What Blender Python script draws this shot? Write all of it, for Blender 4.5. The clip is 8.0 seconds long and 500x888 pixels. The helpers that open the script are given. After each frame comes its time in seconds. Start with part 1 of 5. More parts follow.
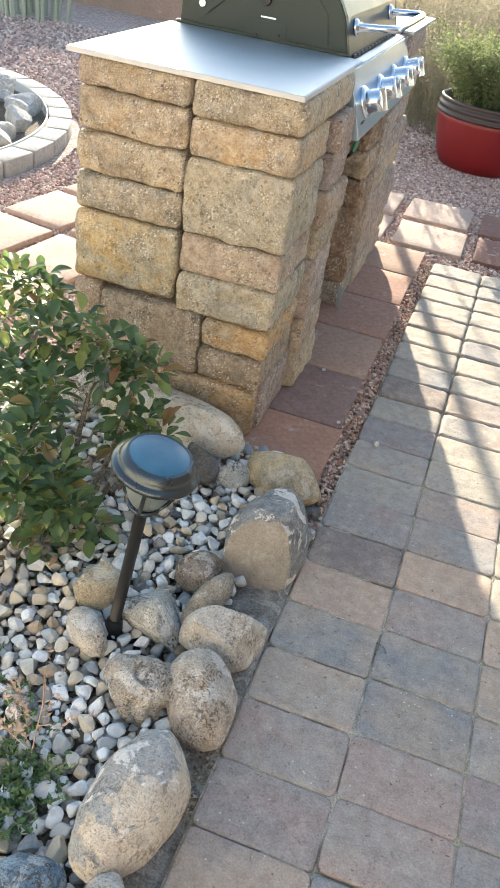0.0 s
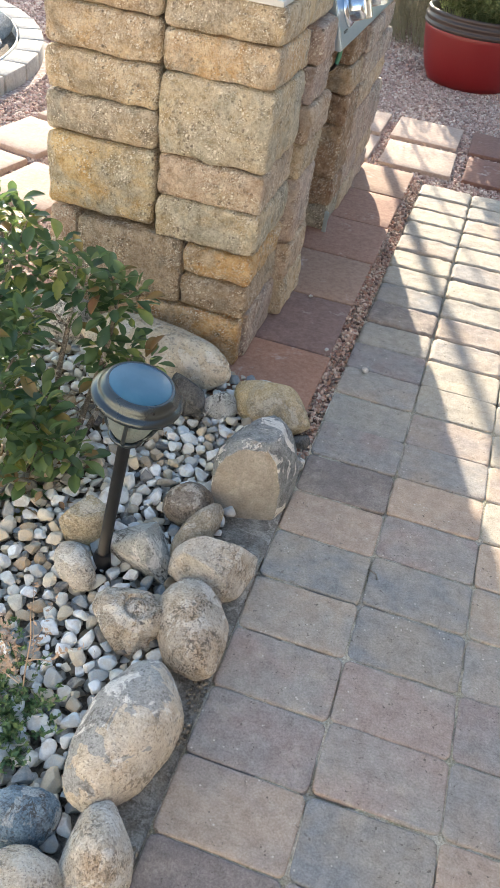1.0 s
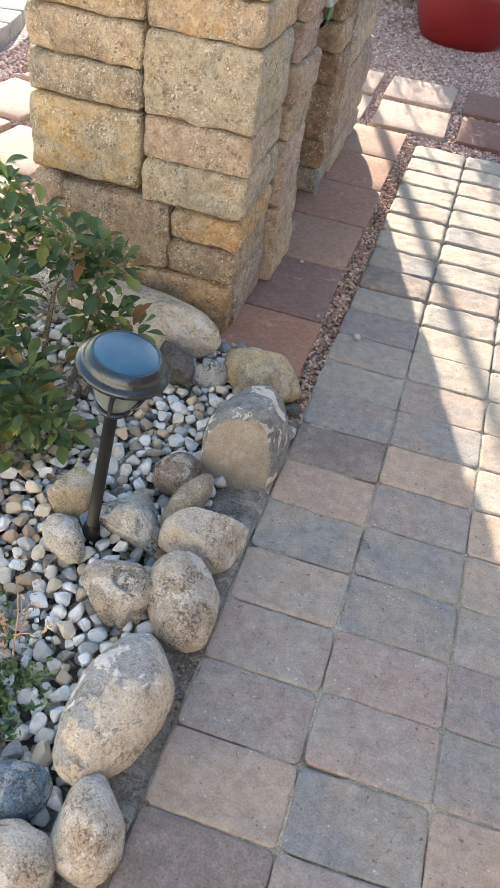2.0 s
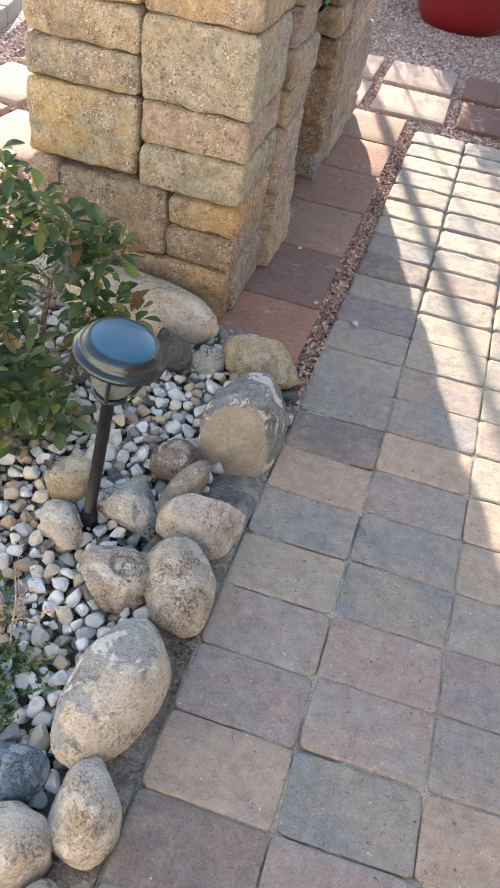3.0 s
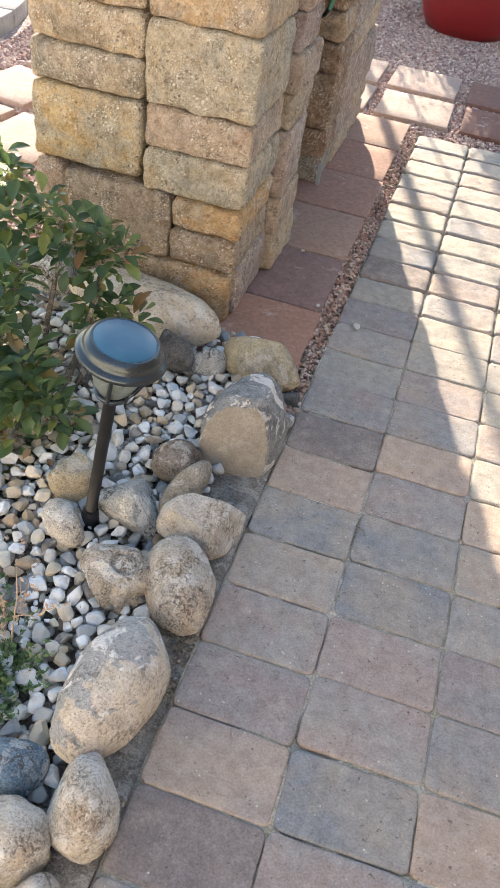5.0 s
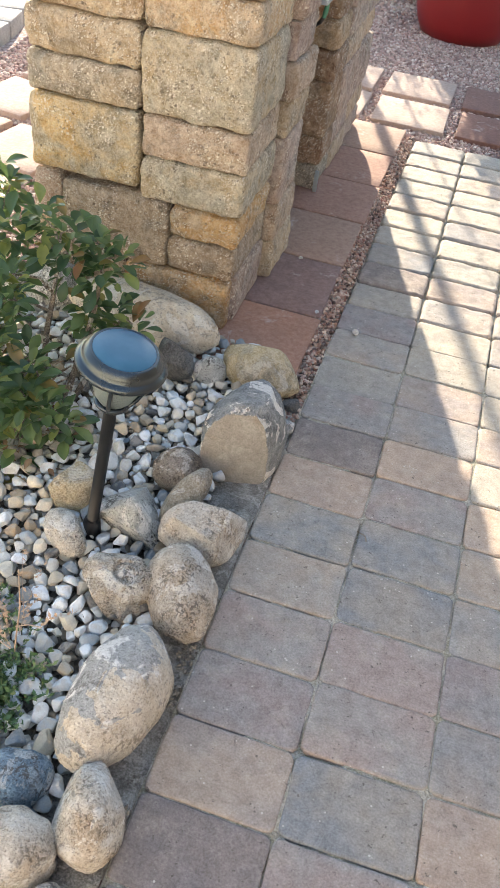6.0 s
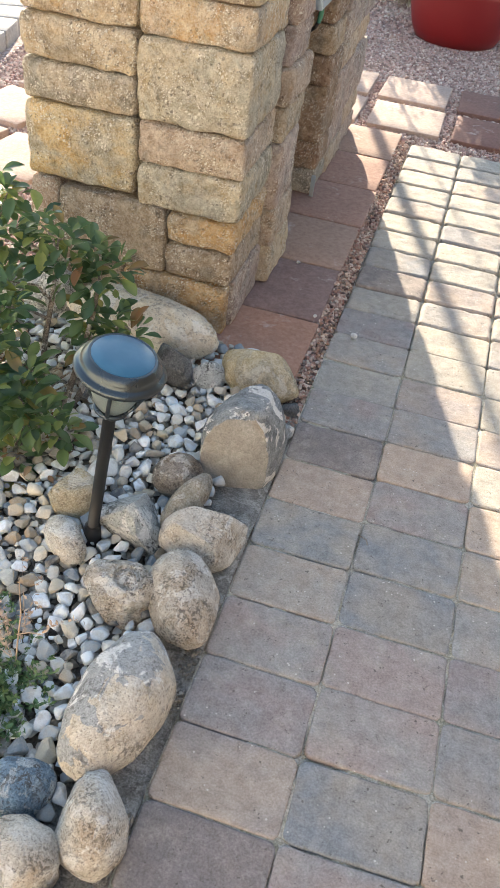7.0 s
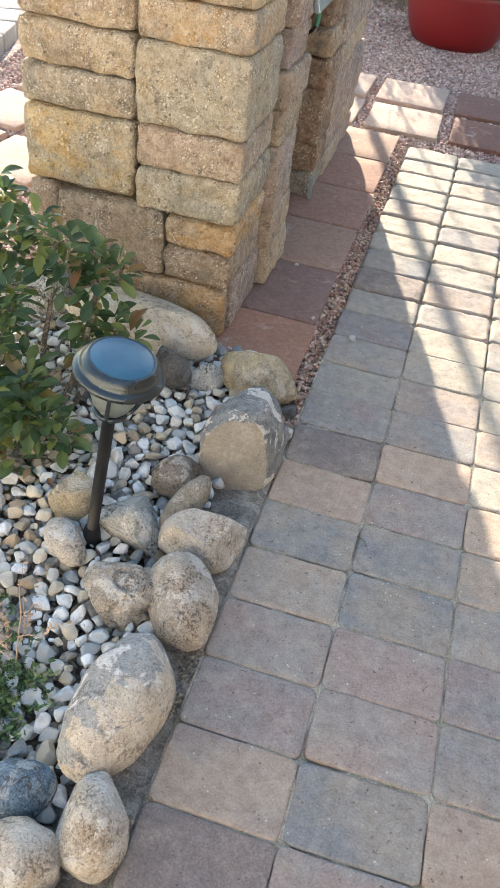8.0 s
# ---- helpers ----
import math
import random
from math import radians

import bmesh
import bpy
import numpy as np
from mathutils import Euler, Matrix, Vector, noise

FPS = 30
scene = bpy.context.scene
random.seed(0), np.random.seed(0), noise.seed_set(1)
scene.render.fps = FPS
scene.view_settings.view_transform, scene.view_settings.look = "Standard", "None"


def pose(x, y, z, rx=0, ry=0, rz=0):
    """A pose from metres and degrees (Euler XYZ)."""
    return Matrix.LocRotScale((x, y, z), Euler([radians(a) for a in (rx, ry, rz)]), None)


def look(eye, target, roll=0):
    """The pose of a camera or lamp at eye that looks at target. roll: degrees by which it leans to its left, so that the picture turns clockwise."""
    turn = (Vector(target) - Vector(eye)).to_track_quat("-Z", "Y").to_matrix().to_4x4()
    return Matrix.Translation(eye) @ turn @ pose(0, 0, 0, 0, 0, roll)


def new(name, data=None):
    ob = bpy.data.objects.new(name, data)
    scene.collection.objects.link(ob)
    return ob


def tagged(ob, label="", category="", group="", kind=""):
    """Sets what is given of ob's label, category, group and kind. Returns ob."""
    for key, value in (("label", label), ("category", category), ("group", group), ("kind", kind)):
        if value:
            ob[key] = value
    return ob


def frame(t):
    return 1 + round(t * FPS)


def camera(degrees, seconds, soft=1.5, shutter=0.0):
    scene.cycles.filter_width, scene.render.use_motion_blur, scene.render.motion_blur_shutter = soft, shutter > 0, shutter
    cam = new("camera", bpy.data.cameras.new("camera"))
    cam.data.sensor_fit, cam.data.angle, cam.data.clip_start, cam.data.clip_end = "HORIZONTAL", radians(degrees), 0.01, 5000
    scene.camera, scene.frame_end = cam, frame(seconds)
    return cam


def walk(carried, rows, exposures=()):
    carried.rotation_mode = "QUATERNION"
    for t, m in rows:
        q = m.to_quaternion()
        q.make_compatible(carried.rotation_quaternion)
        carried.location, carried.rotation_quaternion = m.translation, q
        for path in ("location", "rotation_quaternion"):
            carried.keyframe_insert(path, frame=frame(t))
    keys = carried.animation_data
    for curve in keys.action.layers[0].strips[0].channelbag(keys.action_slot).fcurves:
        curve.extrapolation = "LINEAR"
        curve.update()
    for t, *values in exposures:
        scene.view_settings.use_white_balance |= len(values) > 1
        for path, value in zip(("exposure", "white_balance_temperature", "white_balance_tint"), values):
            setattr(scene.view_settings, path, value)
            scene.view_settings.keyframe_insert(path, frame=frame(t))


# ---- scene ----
cam = camera(33.4, 8.0, 1.0)
PATH = [
    (0, (-0.041, -1.453, 1.407), (-0.426, 0.157, 0.284), 9.5),
    (0.1, (-0.041, -1.4529, 1.4068), (-0.4257, 0.1566, 0.283), 9.5),
    (0.2, (-0.0407, -1.4518, 1.404), (-0.422, 0.1517, 0.2711), 9.5),
    (0.3, (-0.0402, -1.4493, 1.3976), (-0.4133, 0.1402, 0.2434), 9.5),
    (0.4, (-0.0396, -1.4466, 1.3907), (-0.404, 0.1279, 0.2137), 9.5),
    (0.5, (-0.039, -1.444, 1.384), (-0.395, 0.116, 0.185), 9.5),
    (0.7, (-0.037, -1.4379, 1.3802), (-0.3834, 0.1143, 0.1682), 9.3),
    (1, (-0.032, -1.423, 1.371), (-0.355, 0.11, 0.127), 8.9),
    (1.5, (-0.027, -1.408, 1.366), (-0.328, 0.102, 0.089), 8.7),
    (2, (-0.028, -1.397, 1.36), (-0.317, 0.093, 0.057), 9.0),
    (3.5, (-0.021, -1.402, 1.366), (-0.295, 0.064, 0.034), 9.4),
    (4, (-0.021, -1.405, 1.365), (-0.288, 0.058, 0.028), 9.4),
    (4.5, (-0.014, -1.409, 1.367), (-0.298, 0.058, 0.037), 9.7),
    (6, (-0.01, -1.414, 1.377), (-0.306, 0.067, 0.065), 8.5),
    (6.5, (-0.009, -1.414, 1.374), (-0.309, 0.071, 0.068), 8.2),
    (7, (-0.01, -1.413, 1.373), (-0.309, 0.076, 0.072), 7.8),
    (7.5, (-0.008, -1.415, 1.373), (-0.306, 0.075, 0.073), 7.6),
    (8, (-0.01, -1.416, 1.376), (-0.307, 0.076, 0.079), 7.7),
]
walk(cam, [(t, look(eye, target, roll)) for t, eye, target, roll in PATH], [(0, 1.95, 7650, 10.5), (2, 1.94, 7600, 14.5), (3.5, 1.92, 7700, 16), (4.7, 1.92, 7750, 16), (6, 2.02, 7750, 13.5), (8, 1.98, 7650, 12.5)])


# ---------- world, sun, exposure ----------
SUN_ELEVATION, SUN_AZIMUTH = 17.0, -18.5
world = bpy.data.worlds.new("sky")
scene.world = world
world.use_nodes = True
_wn = world.node_tree
_sky = _wn.nodes.new("ShaderNodeTexSky")
_sky.sky_type = "NISHITA"
_sky.sun_disc = False
_sky.dust_density = 0.35
_sky.sun_elevation, _sky.sun_rotation = radians(SUN_ELEVATION), radians(SUN_AZIMUTH)
_wn.links.new(_sky.outputs[0], _wn.nodes["Background"].inputs[0])
_wn.nodes["Background"].inputs[1].default_value = 0.15
_sun = bpy.data.lights.new("sun", "SUN")
_sun.energy, _sun.angle, _sun.color = 4.2, radians(0.53), (1.0, 0.93, 0.82)
_ce, _se = math.cos(radians(SUN_ELEVATION)), math.sin(radians(SUN_ELEVATION))
_sa, _ca = math.sin(radians(SUN_AZIMUTH)), math.cos(radians(SUN_AZIMUTH))
sun_lamp = new("sun", _sun)
sun_lamp.matrix_world = look((20 * _sa * _ce, 20 * _ca * _ce, 20 * _se), (0, 0, 0))


# ---------- material helpers ----------
class Nodes:
    """A short way to write node trees."""

    def __init__(self, name):
        self.m = bpy.data.materials.new(name)
        self.m.use_nodes = True
        self.t = self.m.node_tree
        self.bsdf = self.t.nodes["Principled BSDF"]
        self.out = self.t.nodes["Material Output"]
        self.pos = self.t.nodes.new("ShaderNodeNewGeometry").outputs["Position"]

    def put(self, socket, value):
        if hasattr(value, "is_output"):
            self.t.links.new(value, socket)
        elif isinstance(value, (tuple, list)) and len(value) == 3:
            socket.default_value = (*value, 1.0) if len(socket.default_value) == 4 else value
        else:
            socket.default_value = value

    def noise(self, scale, detail=4.0, rough=0.55, vec=None, distortion=0.0):
        n = self.t.nodes.new("ShaderNodeTexNoise")
        self.put(n.inputs["Vector"], vec or self.pos)
        n.inputs["Scale"].default_value, n.inputs["Detail"].default_value = scale, detail
        n.inputs["Roughness"].default_value, n.inputs["Distortion"].default_value = rough, distortion
        return n.outputs["Fac"]

    def cells(self, scale, vec=None, feature="F1"):
        n = self.t.nodes.new("ShaderNodeTexVoronoi")
        n.feature = feature
        self.put(n.inputs["Vector"], vec or self.pos)
        n.inputs["Scale"].default_value = scale
        return n.outputs["Distance"]

    def ramp(self, fac, stops, mode="LINEAR"):
        n = self.t.nodes.new("ShaderNodeValToRGB")
        n.color_ramp.interpolation = mode
        el = n.color_ramp.elements
        while len(el) < len(stops):
            el.new(0.5)
        for e, (p, c) in zip(el, stops):
            e.position = p
            e.color = (c, c, c, 1) if isinstance(c, (int, float)) else (*c, 1)
        self.put(n.inputs[0], fac)
        return n.outputs[0]

    def mix(self, fac, a, b, mode="MIX"):
        n = self.t.nodes.new("ShaderNodeMix")
        n.data_type, n.blend_type = "RGBA", mode
        self.put(n.inputs[0], fac)
        self.put(n.inputs[6], a)
        self.put(n.inputs[7], b)
        return n.outputs[2]

    def math(self, op, a, b=0.0):
        n = self.t.nodes.new("ShaderNodeMath")
        n.operation = op
        self.put(n.inputs[0], a)
        self.put(n.inputs[1], b)
        return n.outputs[0]

    def random(self, island=False):
        if island:
            return self.t.nodes.new("ShaderNodeNewGeometry").outputs["Random Per Island"]
        return self.t.nodes.new("ShaderNodeObjectInfo").outputs["Random"]

    def shifted(self, amount=37.0, island=False):
        """Position moved by a random step, so that neighbours do not share one pattern."""
        n = self.t.nodes.new("ShaderNodeVectorMath")
        n.operation = "ADD"
        self.put(n.inputs[0], self.pos)
        self.put(n.inputs[1], self.math("MULTIPLY", self.random(island), amount))
        return n.outputs[0]

    def bump(self, height, strength=0.4, distance=0.002, under=None):
        n = self.t.nodes.new("ShaderNodeBump")
        n.inputs["Strength"].default_value, n.inputs["Distance"].default_value = strength, distance
        self.put(n.inputs["Height"], height)
        if under is not None:
            self.put(n.inputs["Normal"], under)
        return n.outputs[0]

    def done(self, color, rough=0.8, metal=0.0, normal=None, spec=0.5, **more):
        b = self.bsdf
        self.put(b.inputs["Base Color"], color)
        self.put(b.inputs["Roughness"], rough)
        self.put(b.inputs["Metallic"], metal)
        b.inputs["Specular IOR Level"].default_value = spec
        if normal is not None:
            self.put(b.inputs["Normal"], normal)
        for key, value in more.items():
            self.put(b.inputs[key.replace("_", " ")], value)
        return self.m


def paver_material(name, tone, other):
    """Tumbled concrete paver: two cement tones that run into each other, fine sand, dark pits, pale grit and dusty rubbed patches."""
    n = Nodes(name)
    v = n.shifted(43.0)
    c = n.mix(n.ramp(n.noise(7.0, 3, 0.5, v, 0.4), [(0.40, 0.0), (0.60, 1.0)]), tone, other)
    c = n.mix(n.math("MULTIPLY", n.ramp(n.noise(13, 6, 0.65, v, 0.3), [(0.52, 0.0), (0.66, 1.0)]), 0.35), c, (0.40, 0.355, 0.30))
    c = n.mix(1.0, c, n.ramp(n.random(), [(0.0, (0.86, 0.86, 0.88)), (0.4, (0.98, 0.98, 0.98)), (0.7, (1.02, 1.0, 0.97)), (1.0, (1.12, 1.09, 1.04))]), "MULTIPLY")
    cloud = n.noise(38, 7, 0.72, v)
    c = n.mix(0.36, c, n.ramp(cloud, [(0.34, 0.16), (0.66, 0.84)]), "SOFT_LIGHT")
    dust = n.ramp(n.noise(30, 6, 0.75, v), [(0.52, 0.0), (0.70, 1.0)])
    c = n.mix(n.math("MULTIPLY", dust, 0.24), c, (0.50, 0.475, 0.43))
    grain = n.noise(240, 5, 0.7)
    c = n.mix(0.32, c, n.ramp(grain, [(0.36, 0.10), (0.64, 0.90)]), "SOFT_LIGHT")
    specks = n.ramp(n.cells(75, v), [(0.11, 1.0), (0.19, 0.0)])
    some = n.ramp(n.noise(26, 2, 0.5, v), [(0.57, 0.0), (0.62, 1.0)])
    c = n.mix(n.math("MULTIPLY", n.math("MULTIPLY", specks, some), 0.7), c, (0.66, 0.64, 0.58))
    pits = n.ramp(n.noise(100, 3, 0.6, v), [(0.31, 1.0), (0.36, 0.0)])
    deep = n.ramp(n.noise(17, 3, 0.5, v), [(0.42, 0.1), (0.55, 1.0)])
    pit = n.math("MULTIPLY", pits, deep)
    c = n.mix(n.math("MULTIPLY", pit, 0.75), c, (0.09, 0.08, 0.07))
    h = n.math("ADD", n.math("MULTIPLY", grain, 0.5), n.math("MULTIPLY", n.noise(45, 5, 0.65), 1.5))
    h = n.math("SUBTRACT", h, n.math("MULTIPLY", pit, 1.2))
    return n.done(c, n.ramp(n.noise(30, 3), [(0.3, 0.74), (0.7, 0.92)]), normal=n.bump(h, 0.5, 0.003), spec=0.33)


def block_material(name, a, b, c2):
    """Tumbled concrete: broad colour fields, and a coarse aggregate of pale, tan and dark grains laid bare by the tumbling."""
    n = Nodes(name)
    v = n.shifted()
    c = n.mix(n.ramp(n.noise(5.0, 4, 0.6, v, 0.5), [(0.42, 0.0), (0.58, 1.0)]), a, b)
    c = n.mix(n.math("MULTIPLY", n.ramp(n.noise(9.0, 5, 0.65, v, 0.6), [(0.50, 0.0), (0.62, 1.0)]), 0.8), c, c2)
    c = n.mix(1.0, c, n.ramp(n.random(), [(0.0, (1.03, 1.02, 1.00)), (0.35, (1.17, 1.12, 1.03)), (0.65, (1.13, 1.14, 1.08)), (1.0, (1.29, 1.23, 1.11))]), "MULTIPLY")
    smoke = n.ramp(n.noise(8.5, 5, 0.62, v, 0.7), [(0.53, 0.0), (0.63, 1.0)])
    c = n.mix(n.math("MULTIPLY", smoke, 0.45), c, (0.27, 0.25, 0.21))
    mottle = n.noise(34, 7, 0.75, v)
    c = n.mix(0.85, c, n.ramp(mottle, [(0.36, 0.12), (0.64, 0.92)]), "SOFT_LIGHT")
    grain = n.noise(200, 4, 0.75)
    c = n.mix(0.5, c, n.ramp(grain, [(0.36, 0.10), (0.64, 0.92)]), "SOFT_LIGHT")
    where = n.ramp(n.noise(12, 4, 0.6, v), [(0.42, 0.15), (0.56, 1.0)])
    bits, lumps = [], None
    for scale, low, high in ((230, 0.62, 0.20), (125, 0.83, 0.10)):
        cell = n.t.nodes.new("ShaderNodeTexVoronoi")
        warp = n.t.nodes.new("ShaderNodeVectorMath")
        warp.operation = "ADD"
        n.put(warp.inputs[0], v)
        n.put(warp.inputs[1], n.math("MULTIPLY", n.noise(160, 2, 0.6, v), 0.012))
        n.put(cell.inputs["Vector"], warp.outputs[0])
        cell.inputs["Scale"].default_value = scale
        pick = n.t.nodes.new("ShaderNodeSeparateColor")
        n.put(pick.inputs[0], cell.outputs["Color"])
        core = n.ramp(cell.outputs["Distance"], [(0.30, 1.0), (0.55, 0.0)])
        light = n.math("MULTIPLY", n.ramp(pick.outputs[0], [(low, 0.0), (low + 0.04, 1.0)]), core)
        dark = n.math("MULTIPLY", n.ramp(pick.outputs[1], [(high, 1.0), (high + 0.03, 0.0)]), core)
        bits.append((light, dark))
    for light, dark in bits:
        c = n.mix(n.math("MULTIPLY", n.math("MULTIPLY", dark, where), 0.65), c, (0.12, 0.095, 0.07))
        c = n.mix(n.math("MULTIPLY", n.math("MULTIPLY", light, where), 1.0), c, (0.96, 0.91, 0.80))
    h = n.math("ADD", grain, n.math("MULTIPLY", n.noise(42, 6, 0.7, v), 2.4))
    h = n.math("ADD", h, n.math("MULTIPLY", bits[0][0], 0.5))
    h = n.math("SUBTRACT", h, n.math("MULTIPLY", bits[1][1], 0.8))
    return n.done(c, 0.92, normal=n.bump(h, 0.9, 0.010), spec=0.25)


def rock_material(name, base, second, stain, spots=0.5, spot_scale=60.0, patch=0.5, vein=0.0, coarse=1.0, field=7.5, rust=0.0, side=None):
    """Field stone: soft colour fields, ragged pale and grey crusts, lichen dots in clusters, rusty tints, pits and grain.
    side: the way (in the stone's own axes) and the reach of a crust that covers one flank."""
    n = Nodes(name)
    v = n.shifted(91.0)
    c = n.mix(n.ramp(n.noise(7, 5, 0.6, v, 0.5), [(0.42, 0.0), (0.58, 1.0)]), base, second)
    if rust:
        c = n.mix(n.math("MULTIPLY", n.ramp(n.noise(13, 5, 0.65, v, 0.4), [(0.50, 0.0), (0.66, 1.0)]), rust), c, (0.50, 0.34, 0.19))
    mottle = n.noise(30, 7, 0.76, v)
    c = n.mix(0.62 * coarse, c, n.ramp(mottle, [(0.36, 0.12), (0.64, 0.88)]), "SOFT_LIGHT")
    ragged = n.noise(field * 1.6, 6, 0.62, v, 0.6)
    crust = n.ramp(ragged, [(0.52, 0.0), (0.545, 1.0)])
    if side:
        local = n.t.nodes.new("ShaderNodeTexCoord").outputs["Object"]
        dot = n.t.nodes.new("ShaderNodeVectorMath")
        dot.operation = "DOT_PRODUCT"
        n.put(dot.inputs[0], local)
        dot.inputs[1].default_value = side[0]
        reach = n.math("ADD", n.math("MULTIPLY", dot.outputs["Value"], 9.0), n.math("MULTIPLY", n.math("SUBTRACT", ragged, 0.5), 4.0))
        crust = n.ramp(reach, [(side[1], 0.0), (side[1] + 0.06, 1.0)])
    c = n.mix(n.math("MULTIPLY", crust, patch), c, stain)
    pale = n.ramp(n.noise(field * 2.4, 6, 0.62, v, 0.6), [(0.555, 0.0), (0.575, 1.0)])
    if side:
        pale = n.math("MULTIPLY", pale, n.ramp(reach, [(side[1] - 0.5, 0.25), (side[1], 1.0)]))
    c = n.mix(n.math("MULTIPLY", pale, 0.5 + vein), c, (0.84, 0.825, 0.78))
    grain = n.noise(260, 4, 0.72)
    c = n.mix(0.65 * coarse, c, n.ramp(grain, [(0.36, 0.10), (0.64, 0.90)]), "SOFT_LIGHT")
    area = n.ramp(n.noise(13, 4, 0.6, v), [(0.49, 0.0), (0.58, 1.0)])
    lichen = n.math("MULTIPLY", n.ramp(n.noise(spot_scale, 5, 0.66, v, 0.4), [(0.525, 0.0), (0.55, 1.0)]), area)
    dots = n.ramp(n.noise(spot_scale * 2.2, 2, 0.5, v, 0.2), [(0.61, 0.0), (0.65, 1.0)])
    dark = n.math("MAXIMUM", lichen, n.math("MULTIPLY", dots, 0.8))
    c = n.mix(n.math("MULTIPLY", dark, spots), c, (0.075, 0.066, 0.058))
    h = n.math("ADD", n.math("MULTIPLY", grain, 0.5), n.math("MULTIPLY", n.noise(40, 7, 0.70, v), 1.6))
    h = n.math("ADD", h, n.math("MULTIPLY", n.math("ADD", crust, pale), 0.22))
    h = n.math("SUBTRACT", h, n.math("MULTIPLY", dark, 0.5))
    return n.done(c, 0.88, normal=n.bump(h, 0.9 * coarse, 0.009), spec=0.25)


def pebble_material(name, stops, rough=0.75):
    n = Nodes(name)
    tone = n.ramp(n.random(True), stops, "CONSTANT")
    v = n.shifted(53.0, True)
    c = n.mix(n.math("MULTIPLY", n.ramp(n.noise(45, 4, 0.6, v), [(0.45, 0.0), (0.60, 1.0)]), 0.5), tone, (0.46, 0.42, 0.36))
    c = n.mix(0.4, c, n.ramp(n.noise(350, 3, 0.7), [(0.3, 0.25), (0.7, 0.75)]), "SOFT_LIGHT")
    return n.done(c, rough, normal=n.bump(n.noise(110, 5, 0.7, v), 0.6, 0.003), spec=0.35)


def ground_material(name, dark, mid, pale, scale):
    n = Nodes(name)
    cell = n.t.nodes.new("ShaderNodeTexVoronoi")
    n.put(cell.inputs["Vector"], n.pos)
    cell.inputs["Scale"].default_value = scale
    tint = n.ramp(cell.outputs["Color"], [(0.2, dark), (0.5, mid), (0.8, pale)])
    c = n.mix(n.math("MULTIPLY", n.noise(1.3, 4), 0.4), tint, mid)
    return n.done(c, 0.9, normal=n.bump(n.math("SUBTRACT", 1.0, cell.outputs["Distance"]), 0.8, 0.008), spec=0.2)


def slab_material(name, a, b):
    n = Nodes(name)
    v = n.shifted()
    c = n.mix(n.ramp(n.random(), [(0.0, 0.0), (1.0, 1.0)]), a, b)
    c = n.mix(n.math("MULTIPLY", n.ramp(n.noise(8, 6, 0.68, v), [(0.42, 0.0), (0.62, 1.0)]), 0.45), c, tuple(0.8 * k for k in b))
    fleck = n.noise(60, 5, 0.72, v)
    c = n.mix(0.3, c, n.ramp(fleck, [(0.36, 0.14), (0.64, 0.86)]), "SOFT_LIGHT")
    chalk = n.ramp(n.noise(9, 6, 0.72, v, 0.5), [(0.60, 0.0), (0.68, 1.0)])
    c = n.mix(n.math("MULTIPLY", chalk, 0.5), c, (0.55, 0.50, 0.46))
    grain = n.noise(380, 3, 0.7)
    c = n.mix(0.4, c, n.ramp(grain, [(0.3, 0.25), (0.7, 0.75)]), "SOFT_LIGHT")
    return n.done(c, 0.88, normal=n.bump(n.math("ADD", grain, n.noise(50, 4, 0.6)), 0.4, 0.002), spec=0.3)


def metal_material(name, color, rough, brushed=0.0, metal=1.0):
    n = Nodes(name)
    stretch = n.t.nodes.new("ShaderNodeMapping")
    n.put(stretch.inputs["Vector"], n.pos)
    stretch.inputs["Scale"].default_value = (40, 900, 900) if brushed else (60, 60, 60)
    streak = n.noise(1.0, 3, 0.6, stretch.outputs[0])
    smear = n.noise(9, 4, 0.6)
    r = n.math("ADD", rough - 0.06, n.math("MULTIPLY", smear, 0.14))
    c = n.mix(n.math("MULTIPLY", smear, 0.25), color, tuple(k * 0.8 for k in color))
    return n.done(c, r, metal, normal=n.bump(streak, 0.06 + brushed, 0.0006))


def leaf_material(name, stops, rough=0.30, through_light=0.40):
    n = Nodes(name)
    tone = n.ramp(n.random(), stops)
    c = n.mix(n.math("MULTIPLY", n.noise(35, 3, 0.6), 0.4), tone, tuple(0.6 * k for k in stops[0][1]))
    m = n.done(c, rough, spec=0.5, normal=n.bump(n.noise(120, 3), 0.25, 0.001))
    tr = n.t.nodes.new("ShaderNodeBsdfTranslucent")
    n.put(tr.inputs["Color"], n.mix(0.5, c, (0.36, 0.54, 0.13)))
    mx = n.t.nodes.new("ShaderNodeMixShader")
    mx.inputs[0].default_value = through_light
    n.t.links.new(n.bsdf.outputs[0], mx.inputs[1])
    n.t.links.new(tr.outputs[0], mx.inputs[2])
    n.t.links.new(mx.outputs[0], n.out.inputs[0])
    return m


def island_leaf_material(name, stops, rough=0.5, through_light=0.0, lit=(0.36, 0.54, 0.13)):
    n = Nodes(name)
    tone = n.ramp(n.random(True), stops)
    c = n.mix(n.math("MULTIPLY", n.noise(60, 3), 0.4), tone, tuple(0.6 * k for k in stops[0][1]))
    m = n.done(c, rough, spec=0.4)
    if through_light:
        tr = n.t.nodes.new("ShaderNodeBsdfTranslucent")
        n.put(tr.inputs["Color"], n.mix(0.4, c, lit))
        mx = n.t.nodes.new("ShaderNodeMixShader")
        mx.inputs[0].default_value = through_light
        n.t.links.new(n.bsdf.outputs[0], mx.inputs[1])
        n.t.links.new(tr.outputs[0], mx.inputs[2])
        n.t.links.new(mx.outputs[0], n.out.inputs[0])
    return m


